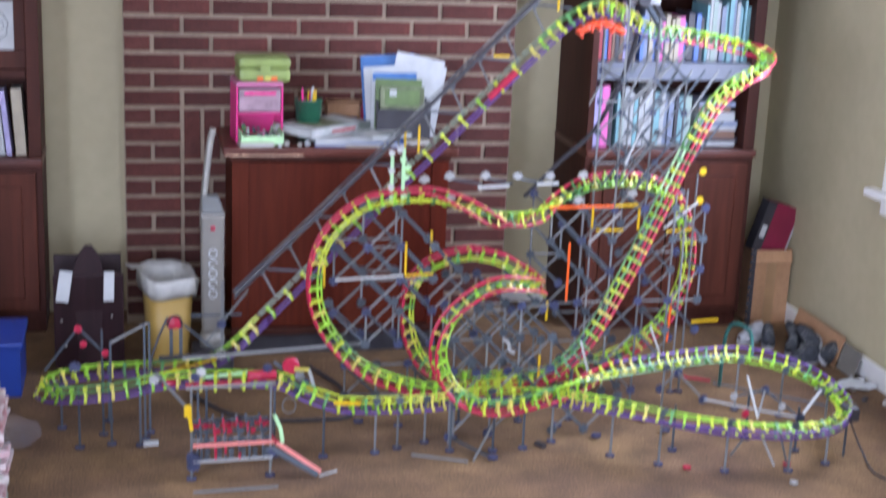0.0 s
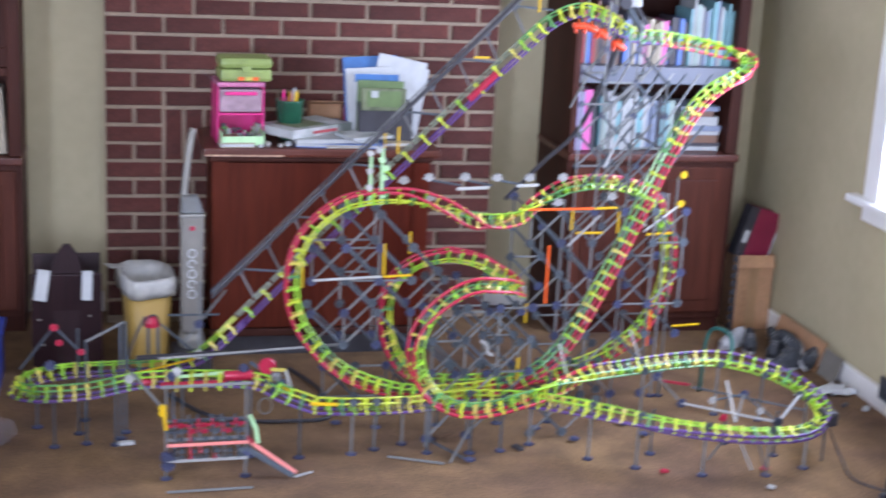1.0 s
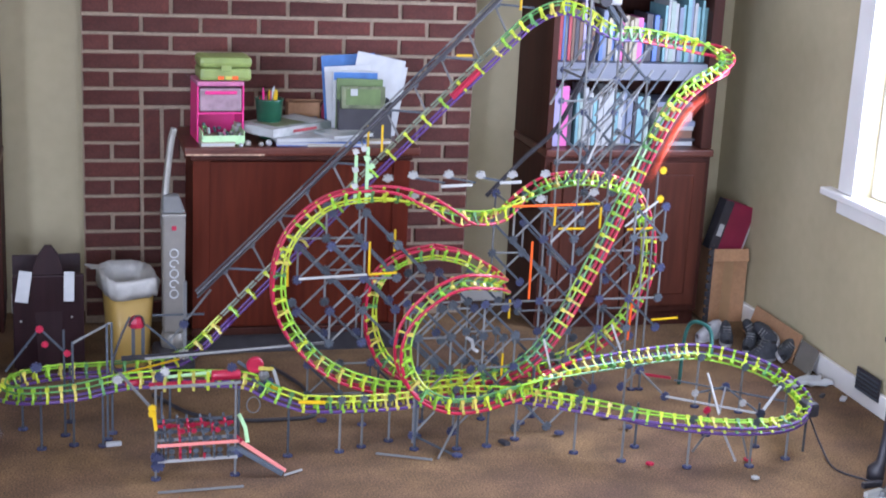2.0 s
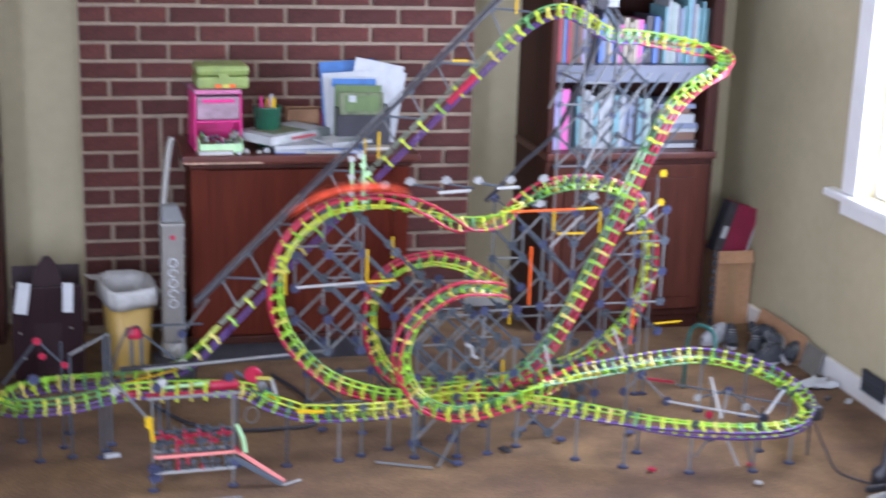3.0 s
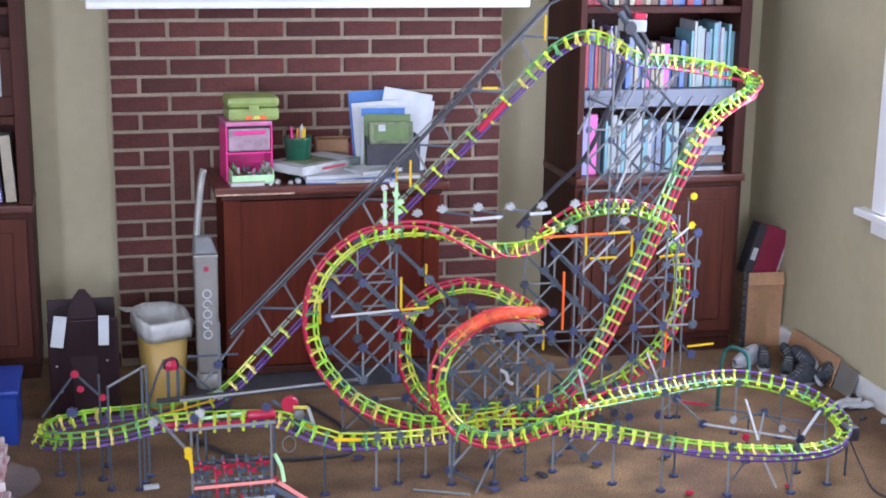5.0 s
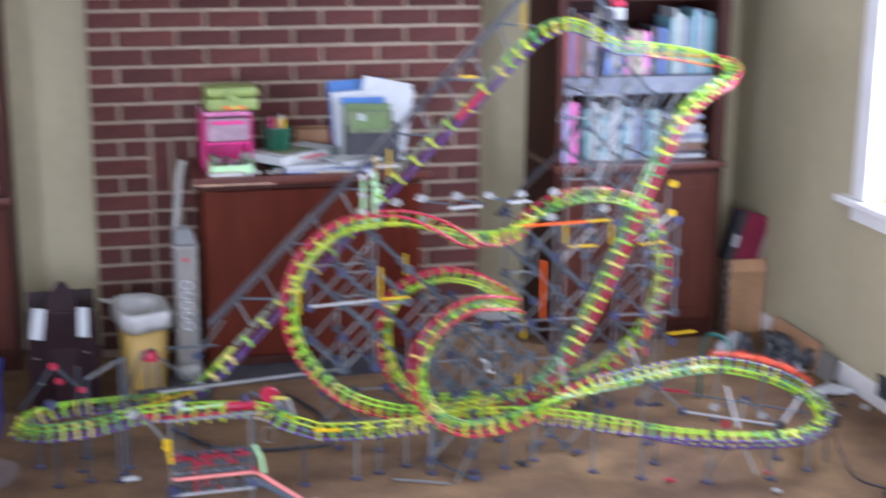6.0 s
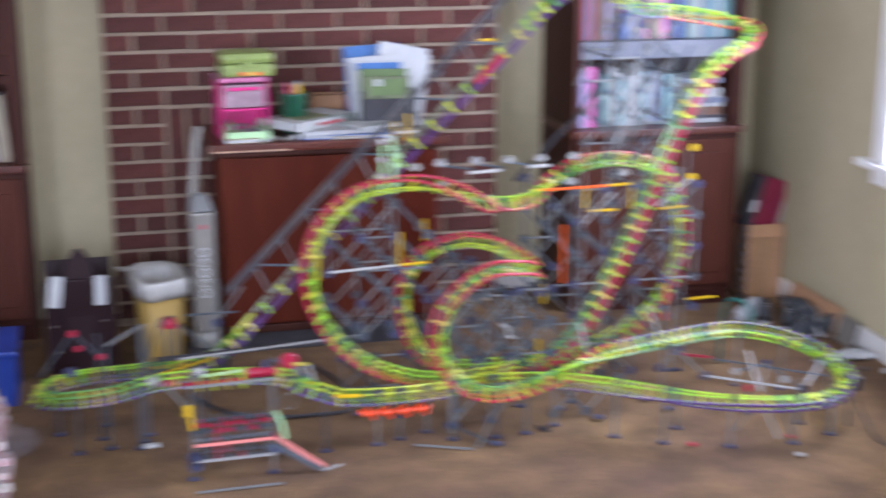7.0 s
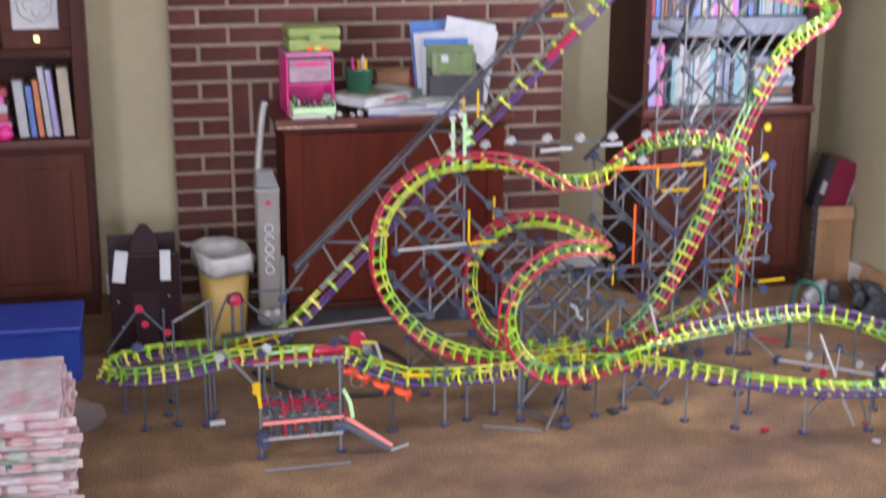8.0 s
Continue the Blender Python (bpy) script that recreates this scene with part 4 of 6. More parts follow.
    for i, (mt, word) in enumerate(cloths):
        h = 0.032 + 0.005 * (i % 3)
        q = thing("folded_quilt", word + " patterned quilt folded in a pile on the carpet", "quilt", pose(-0.562 + 0.006 * ((i * 5) % 4), -1.70 + 0.008 * ((i * 3) % 4), z, 0, 0, 1.5 * ((i * 7) % 3 - 1)), "pile of folded quilts")
        for k, (za, zb, m2) in enumerate(((0.0, h * 0.48, mt), (h * 0.5, h, M_FABW if k_even(i) else mt))):
            bm = box(-0.24, 0.235 - 0.008 * k, -0.2 + 0.006 * k, 0.2, za, zb, 0.006)
            bmesh.ops.subdivide_edges(bm, edges=[e for e in bm.edges if e.calc_length() > 0.2], cuts=15, use_grid_fill=True)
            for v in bm.verts:
                d = noise.noise_vector(v.co * 22 + Vector((i * 3.1, k, 0)))
                v.co += Vector((d.x * 0.008, d.y * 0.008, d.z * 0.0025))
            part("fold", bm, m2, q)
        for k in range(5):
            x = -0.2 + 0.1 * k + 0.02 * ((i * 3 + k) % 3)
            part("printed_patch", box(x, x + 0.045, -0.2125, -0.2095, h * 0.2, h * 0.75, 0.001), (M_FABR, M_FABG, M_FABR, M_FABW)[(i + k) % 4], q, "faded printed patch")
        z += h + 0.003
    pl = thing("pillow", "small white pillow on the pile of quilts", "pillow", pose(-0.66, -1.60, z + 0.05, 12, 10, 0))
    bm = bmesh.new()
    bmesh.ops.create_cube(bm, size=1.0, matrix=Matrix.Diagonal((0.2, 0.22, 0.1, 1)))
    bmesh.ops.subdivide_edges(bm, edges=bm.edges[:], cuts=6, use_grid_fill=True)
    for v in bm.verts:
        k = (1 - (abs(v.co.x) / 0.1) ** 3 * 0.6) * (1 - (abs(v.co.y) / 0.11) ** 3 * 0.6)
        v.co.z *= max(k, 0.15)
    part("cushion", crumple(bm, 0.008, 9, 1), M_FABW, pl, smooth=True)
    gb = thing("folded_cloth", "green folded cloth beside the quilts", "cloth", pose(-0.58, -1.98, 0))
    part("fold", crumple(box(-0.14, 0.14, -0.05, 0.05, 0.001, 0.17, 0.02), 0.004, 12, 4), M_TEAL, gb)


def k_even(i):
    return i % 2 == 0


# ---- toy coaster ----
# each row: a place of the spine and the way to the side on which the train hangs
TRACK_A = [
    (0.621, -1.36, 0.190, 0.00, 0.00, -1.00),
    (0.533, -1.33, 0.216, 0.00, 0.00, -1.00),
    (0.455, -1.28, 0.241, 0.00, 0.00, -1.00),
    (0.292, -1.24, 0.240, 0.00, 0.00, -1.00),
    (0.111, -1.20, 0.224, 0.00, 0.00, -1.00),
    (-0.037, -1.20, 0.196, 0.00, 0.00, -1.00),
    (-0.182, -1.19, 0.186, 0.00, 0.00, -1.00),
    (-0.246, -1.13, 0.182, 0.00, 0.00, -1.00),
    (-0.217, -1.05, 0.186, 0.00, 0.00, -1.00),
    (-0.106, -1.00, 0.189, 0.00, 0.00, -1.00),
    (0.047, -0.98, 0.187, 0.00, 0.00, -1.00),
    (0.221, -0.96, 0.192, 0.17, 0.00, -0.98),
    (0.310, -0.95, 0.221, 0.50, 0.00, -0.87),
    (0.418, -0.95, 0.328, 0.71, 0.00, -0.71),
]
TRACK_B = [
    (0.418, -0.95, 0.328, 0.71, 0.00, -0.71),
    (0.850, -0.95, 0.775, 0.71, 0.00, -0.71),
    (1.279, -0.95, 1.205, 0.71, 0.00, -0.71),
    (1.387, -0.95, 1.300, 0.57, 0.00, -0.82),
    (1.479, -0.95, 1.334, 0.00, 0.00, -1.00),
    (1.564, -0.95, 1.315, -0.26, 0.00, -0.97),
    (1.664, -0.93, 1.259, -0.17, 0.00, -0.98),
    (1.769, -0.90, 1.248, 0.00, 0.00, -1.00),
]
TRACK_C = [
    (1.769, -0.90, 1.248, 0.00, 0.00, -1.00),
    (1.880, -0.87, 1.233, 0.08, 0.34, -0.94),
    (2.006, -0.86, 1.209, 0.45, 0.42, -0.78),
    (2.057, -0.90, 1.180, 0.93, 0.17, -0.34),
    (2.039, -0.98, 1.159, 0.93, -0.17, -0.34),
    (1.968, -1.05, 1.141, 0.81, -0.17, -0.56),
    (1.877, -1.08, 1.095, 0.77, 0.00, -0.64),
    (1.805, -1.10, 1.023, 0.87, 0.00, -0.50),
    (1.729, -1.12, 0.892, 0.89, 0.00, -0.45),
    (1.639, -1.13, 0.686, 0.89, 0.00, -0.45),
    (1.533, -1.14, 0.459, 0.89, 0.00, -0.45),
    (1.434, -1.15, 0.288, 0.82, 0.00, -0.57),
    (1.343, -1.15, 0.197, 0.57, 0.00, -0.82),
    (1.241, -1.15, 0.157, 0.17, 0.00, -0.98),
    (1.056, -1.15, 0.138, 0.00, 0.00, -1.00),
    (0.910, -1.15, 0.147, -0.09, 0.00, -1.00),
]
TRACK_D = [
    (0.910, -1.15, 0.147, -0.09, 0.00, -1.00),
    (0.802, -1.15, 0.182, -0.34, 0.00, -0.94),
    (0.713, -1.15, 0.234, -0.57, 0.00, -0.82),
    (0.633, -1.15, 0.321, -0.82, 0.00, -0.57),
    (0.590, -1.15, 0.405, -0.94, 0.00, -0.34),
    (0.580, -1.15, 0.495, -1.00, 0.00, 0.00),
    (0.595, -1.15, 0.584, -0.94, 0.00, 0.34),
    (0.638, -1.15, 0.656, -0.74, 0.00, 0.67),
    (0.714, -1.15, 0.717, -0.47, 0.00, 0.88),
    (0.797, -1.15, 0.739, -0.03, 0.00, 1.00),
    (0.901, -1.15, 0.743, 0.00, -0.26, 0.97),
    (1.010, -1.14, 0.723, 0.09, -0.87, 0.49),
    (1.104, -1.12, 0.697, 0.06, -0.94, -0.34),
    (1.182, -1.10, 0.684, 0.00, -0.26, -0.97),
    (1.282, -1.07, 0.690, -0.08, 0.34, -0.94),
    (1.377, -1.03, 0.717, -0.13, 0.97, -0.22),
    (1.477, -0.98, 0.742, -0.24, 0.71, 0.66),
]
TRACK_E = [
    (1.477, -0.98, 0.742, -0.24, 0.71, 0.66),
    (1.594, -0.92, 0.741, 0.00, 0.42, 0.91),
    (1.718, -0.88, 0.719, 0.40, 0.34, 0.85),
    (1.809, -0.86, 0.667, 0.81, 0.17, 0.56),
    (1.857, -0.86, 0.575, 0.98, 0.00, 0.17),
    (1.870, -0.87, 0.477, 1.00, 0.00, -0.09),
    (1.852, -0.88, 0.370, 0.93, 0.00, -0.37),
    (1.795, -0.89, 0.264, 0.74, 0.00, -0.67),
    (1.709, -0.90, 0.190, 0.50, 0.00, -0.87),
    (1.583, -0.92, 0.139, 0.26, 0.00, -0.97),
    (1.418, -0.94, 0.109, 0.03, 0.00, -1.00),
    (1.239, -0.95, 0.099, -0.03, 0.00, -1.00),
    (1.082, -0.96, 0.106, -0.17, 0.00, -0.98),
    (0.974, -0.97, 0.152, -0.71, 0.00, -0.71),
    (0.920, -0.98, 0.240, -0.97, 0.00, -0.26),
    (0.904, -0.98, 0.336, -1.00, 0.00, 0.00),
    (0.923, -0.98, 0.427, -0.91, 0.00, 0.42),
    (0.991, -0.98, 0.488, -0.57, 0.00, 0.82),
    (1.096, -0.98, 0.512, -0.09, 0.00, 1.00),
]
TRACK_F = [
    (1.096, -0.98, 0.512, -0.09, 0.00, 1.00),
    (1.186, -1.00, 0.495, 0.42, 0.00, 0.91),
    (1.245, -1.05, 0.465, 0.77, 0.00, 0.64),
    (1.261, -1.13, 0.455, 0.98, 0.00, 0.17),
    (1.242, -1.21, 0.469, 0.88, -0.34, 0.32),
    (1.186, -1.28, 0.501, 0.20, -0.82, 0.54),
    (1.095, -1.32, 0.522, -0.06, -0.94, 0.34),
    (1.018, -1.34, 0.491, -0.30, -0.88, 0.36),
    (0.955, -1.35, 0.418, -0.77, -0.57, 0.28),
    (0.929, -1.36, 0.349, -0.94, -0.34, 0.00),
    (0.939, -1.36, 0.277, -0.91, -0.17, -0.37),
    (0.981, -1.37, 0.210, -0.62, 0.00, -0.79),
    (1.055, -1.38, 0.173, -0.14, 0.00, -0.99),
    (1.143, -1.38, 0.171, 0.17, 0.00, -0.98),
    (1.255, -1.36, 0.189, 0.26, 0.00, -0.97),
    (1.372, -1.33, 0.207, 0.26, 0.64, -0.72),
    (1.521, -1.27, 0.207, 0.00, 0.98, 0.17),
]
TRACK_G = [
    (1.521, -1.27, 0.207, 0.00, 0.98, 0.17),
    (1.679, -1.20, 0.195, 0.00, 0.91, 0.42),
    (1.836, -1.15, 0.192, 0.00, 0.87, 0.50),
    (1.989, -1.12, 0.185, 0.00, 0.87, 0.50),
    (2.109, -1.17, 0.172, 0.10, 0.82, 0.56),
    (2.193, -1.27, 0.153, 0.71, 0.57, 0.41),
    (2.200, -1.42, 0.144, 0.97, 0.26, 0.00),
    (2.151, -1.53, 0.147, 0.95, -0.26, -0.17),
    (2.068, -1.60, 0.150, 0.58, -0.57, -0.58),
    (1.947, -1.62, 0.154, 0.12, -0.71, -0.70),
    (1.815, -1.61, 0.161, 0.00, -0.71, -0.71),
    (1.668, -1.57, 0.171, 0.00, -0.62, -0.79),
    (1.533, -1.50, 0.180, 0.00, -0.34, -0.94),
    (1.402, -1.41, 0.182, 0.00, 0.00, -1.00),
    (1.288, -1.31, 0.168, 0.00, 0.00, -1.00),
    (1.108, -1.24, 0.153, 0.00, 0.00, -1.00),
    (0.922, -1.27, 0.149, 0.00, 0.00, -1.00),
    (0.734, -1.34, 0.175, 0.00, 0.00, -1.00),
    (0.621, -1.36, 0.190, 0.00, 0.00, -1.00),
]
# seconds, and metres along the track of the train's middle
RIDE = [(0.0, 3.207), (1.0, 3.291), (1.5, 3.398), (1.7, 3.650), (2.8, 6.225), (3.0, 6.504), (3.1, 6.662), (3.2, 6.787), (3.3, 6.982), (3.5, 7.378), (3.8, 7.732), (3.9, 7.831), (4.3, 9.141), (4.5, 9.351), (4.6, 9.417), (4.7, 9.567), (5.8, 11.142), (5.9, 11.440), (6.0, 11.573), (6.1, 11.841), (6.2, 12.007), (6.4, 12.328), (6.5, 12.595), (6.6, 12.757), (7.0, 13.480), (7.2, 13.640), (7.4, 13.711), (8.0, 13.763)]
GAUGE, HANG = 0.0195, 0.034


def smooth_track(rows):
    p = spline(rows, 12)
    p[:, 3:] /= np.maximum(np.linalg.norm(p[:, 3:], axis=1), 0.05)[:, None]
    return p


SECTIONS = [smooth_track(r) for r in (TRACK_A, TRACK_B, TRACK_C, TRACK_D, TRACK_E, TRACK_F, TRACK_G)]
TUBES = (M_PURPLE, M_PURPLE, M_RED, M_RED, M_RED, M_RED, M_PURPLE)
LINE = np.vstack([s[:-1] for s in SECTIONS] + [SECTIONS[-1][-1:]])
ALONG = np.r_[0, np.cumsum(np.linalg.norm(np.diff(LINE[:, :3], axis=0), axis=1))]
LOOP = ALONG[-1]


def frame_at(s):
    """The spine's place, its way ahead, the hanging side and the side across, s metres along the closed track."""
    s = s % LOOP
    p = Vector([float(np.interp(s, ALONG, LINE[:, i])) for i in range(3)])
    q0 = Vector([float(np.interp((s - 0.012) % LOOP, ALONG, LINE[:, i])) for i in range(3)])
    q1 = Vector([float(np.interp((s + 0.012) % LOOP, ALONG, LINE[:, i])) for i in range(3)])
    t = (q1 - q0).normalized()
    n = Vector([float(np.interp(s, ALONG, LINE[:, i])) for i in range(3, 6)])
    n = (n - t * n.dot(t)).normalized()
    return p, t, n, t.cross(n)


def track_pose(s, drop=0.0):
    """Local x ahead, z against the hanging side."""
    p, t, n, b = frame_at(s)
    up = -n
    y = up.cross(t)
    m = Matrix((t, y, up)).transposed().to_4x4()
    m.translation = p + n * drop
    return m


M_SALMON = mat("salmon_plastic", (0.75, 0.25, 0.22), 0.35, vary=0.08, scale=40)
COASTER = thing("toy_roller_coaster", "large plastic construction-set roller coaster standing on the carpet", "toy roller coaster", pose(0, 0, 0))


def tie_bm():
    """A track tie: a clip on the spine, two arms and a clip at each rail."""
    bm = box(-0.006, 0.006, -0.0085, 0.0085, -0.009, 0.006)
    for sgn in (-1, 1):
        vs = []
        for dy, dz in ((0.004, 0.0), (GAUGE, -HANG)):
            for dx in (-0.003, 0.003):
                for w in (-0.0022, 0.0022):
                    vs.append(bm.verts.new((dx, sgn * (dy + w), dz)))
        a, b = (vs[0], vs[2], vs[3], vs[1]), (vs[4], vs[6], vs[7], vs[5])
        bm.faces.new(a)
        bm.faces.new(b)
        for i in range(4):
            bm.faces.new((a[i], a[(i + 1) % 4], b[(i + 1) % 4], b[i]))
        box(-0.0042, 0.0042, sgn * GAUGE - 0.0066, sgn * GAUGE + 0.0066, -HANG - 0.002, -HANG + 0.008, bm=bm)
    bmesh.ops.recalc_face_normals(bm, faces=bm.faces[:])
    return bm


def build_track():
    start = 0.0
    for sec, mt in zip(SECTIONS, TUBES):
        ln = np.r_[0, np.cumsum(np.linalg.norm(np.diff(sec[:, :3], axis=0), axis=1))][-1]
        k = max(int(ln / 0.014), 4)
        fs = [frame_at(min(start + ln * i / k, LOOP - 1e-4)) for i in range(k + 1)]
        word = "purple" if mt is M_PURPLE else "red"
        for sgn in (-1, 1):
            part("rail", tube([p + n * HANG + b * sgn * GAUGE for p, t, n, b in fs], 0.004 if sec is SECTIONS[1] else 0.0054, 7), mt, COASTER, word + " flexible tube rail", smooth=True)
        start += ln
    # the spine is clipped together from short lime and yellow pieces
    kinds = (("lime_tie", M_LIME), ("yellow_green_tie", M_LIMEY), ("yellow_tie", M_TIEY), ("deep_green_tie", M_DLIME))
    ties = [(name, mesh_of(name, tie_bm(), m)) for name, m in kinds]
    rnd = random.Random(7)
    count = 2 * int(LOOP / 0.078)
    step = LOOP / count
    colour, run = M_LIME, 0
    for i in range(count):
        s = LOOP * i / count
        lift = 1.66 < s < 2.95
        if not lift or i % 2:
            name, me = rnd.choice((ties[1], ties[0], ties[2])) if lift else rnd.choice((ties[0], ties[0], ties[1], ties[1], ties[2], ties[3]))
            ob = new(name, me)
            ob.parent = COASTER
            ob.matrix_basis = track_pose(s)
        if i % 2:
            continue
        if run <= 0:
            run = rnd.randint(1, 3)
            colour = rnd.choice((M_LIME, M_DLIME, M_MINT, M_LIME) if 3.3 < s < 4.7 else (M_LIME, M_LIME, M_LIMEY, M_LIMEY, M_DLIME))
        run -= 1
        bm = bmesh.new()
        for side, deep in ((-0.006, -0.006), (0.006, 0.007)):
            tube([frame_at(u)[0] + frame_at(u)[3] * side + frame_at(u)[2] * deep for u in np.linspace(s + 0.003, s + 2 * step - 0.003, 5)], 0.0034, 6, bm)
        part("spine_piece", bm, M_SAGE if lift else colour, COASTER)


# -- rods and connectors --
def rod_bm():
    """A ribbed rod of unit length along z."""
    bm = bmesh.new()
    a, b = 0.0034, 0.0014
    outline = [(a, b), (b, b), (b, a), (-b, a), (-b, b), (-a, b), (-a, -b), (-b, -b), (-b, -a), (b, -a), (b, -b), (a, -b)]
    lo = [bm.verts.new((x, y, 0)) for x, y in outline]
    hi = [bm.verts.new((x, y, 1)) for x, y in outline]
    for i in range(12):
        bm.faces.new((lo[i], lo[(i + 1) % 12], hi[(i + 1) % 12], hi[i]))
    bm.faces.new(list(reversed(lo)))
    bm.faces.new(hi)
    return bm


ROD_MESH = {}


def rod(a, b, mt, label="", name="rod", thick=1.0):
    if mt.name not in ROD_MESH:
        ROD_MESH[mt.name] = mesh_of("rod", rod_bm(), mt)
    a, b = Vector(a), Vector(b)
    if name == "rod" and mt is M_SLATE:
        name = "strut"
    ob = new(name, ROD_MESH[mt.name])
    ob.parent = COASTER
    d = b - a
    ob.matrix_basis = Matrix.LocRotScale(a, d.to_track_quat("Z", "Y"), (thick, thick, d.length))
    if label:
        tagged(ob, label)
    return ob


def snowflake_bm(arms=8):
    """A flat hub with clips round it, cut as one outline."""
    bm = bmesh.new()
    outline = []
    for i in range(8):
        c = 2 * math.pi * i / 8
        tip = 0.0145 if i < arms else 0.0085
        for r, d in ((0.0078, -0.36), (tip, -0.2), (tip * 0.86, 0.0), (tip, 0.2)):
            outline.append((r * math.cos(c + d), r * math.sin(c + d)))
    lo = [bm.verts.new((x, y, -0.003)) for x, y in outline]
    hi = [bm.verts.new((x, y, 0.003)) for x, y in outline]
    n = len(outline)
    for i in range(n):
        bm.faces.new((lo[i], lo[(i + 1) % n], hi[(i + 1) % n], hi[i]))
    bm.faces.new(list(reversed(lo)))
    bm.faces.new(hi)
    return bm


CONN_MESH = {}


def connector(p, mt, facing="y", label="", size=1.0, arms=8):
    key = (mt.name, arms)
    if key not in CONN_MESH:
        CONN_MESH[key] = mesh_of("connector", snowflake_bm(arms), mt)
    ob = new("connector", CONN_MESH[key])
    ob.parent = COASTER
    turn = {"y": (90, 0, 0), "x": (0, 90, 0), "z": (0, 0, 0)}[facing]
    ob.matrix_basis = pose(*p, *turn) @ Matrix.Diagonal((size, size, size, 1))
    if label:
        tagged(ob, label)
    return ob


def lattice(x0, z0, nx, nz, step, y, inside, seed, dense=1.0, level=0.22, upright=0.4, slash=0.65, back=0.85):
    """A panel of upright and slanting rods on a square grid in the plane y."""
    rnd = random.Random(seed)
    node = lambda i, j: (x0 + i * step, y, z0 + j * step)
    used = set()
    for i in range(nx + 1):
        for j in range(nz + 1):
            if not inside(*node(i, j)[::2]):
                continue
            for di, dj, chance, mt in ((1, 0, level, M_GREY), (0, 1, upright, M_GREY), (1, 1, slash, M_GREY), (1, -1, back, M_SLATE)):
                a, b = i + di, j + dj
                if a > nx or b > nz or b < 0 or not inside(*node(a, b)[::2]) or rnd.random() > chance * dense:
                    continue
                rod(node(i, j), node(a, b), mt, thick=1.2 if mt is M_SLATE else 0.95)
                used |= {(i, j), (a, b)}
    for i, j in sorted(used):
        connector(node(i, j), rnd.choice((M_SLATE, M_SLATE, M_NAVY)), size=1.15 if z0 + j * step < 0.75 else 0.9)


def post(x, y, z, mt=M_GREY, foot=True):
    rod((x, y, 0.004), (x, y, z), mt)
    if foot:
        connector((x, y, 0.004), M_NAVY, "z", size=1.0)


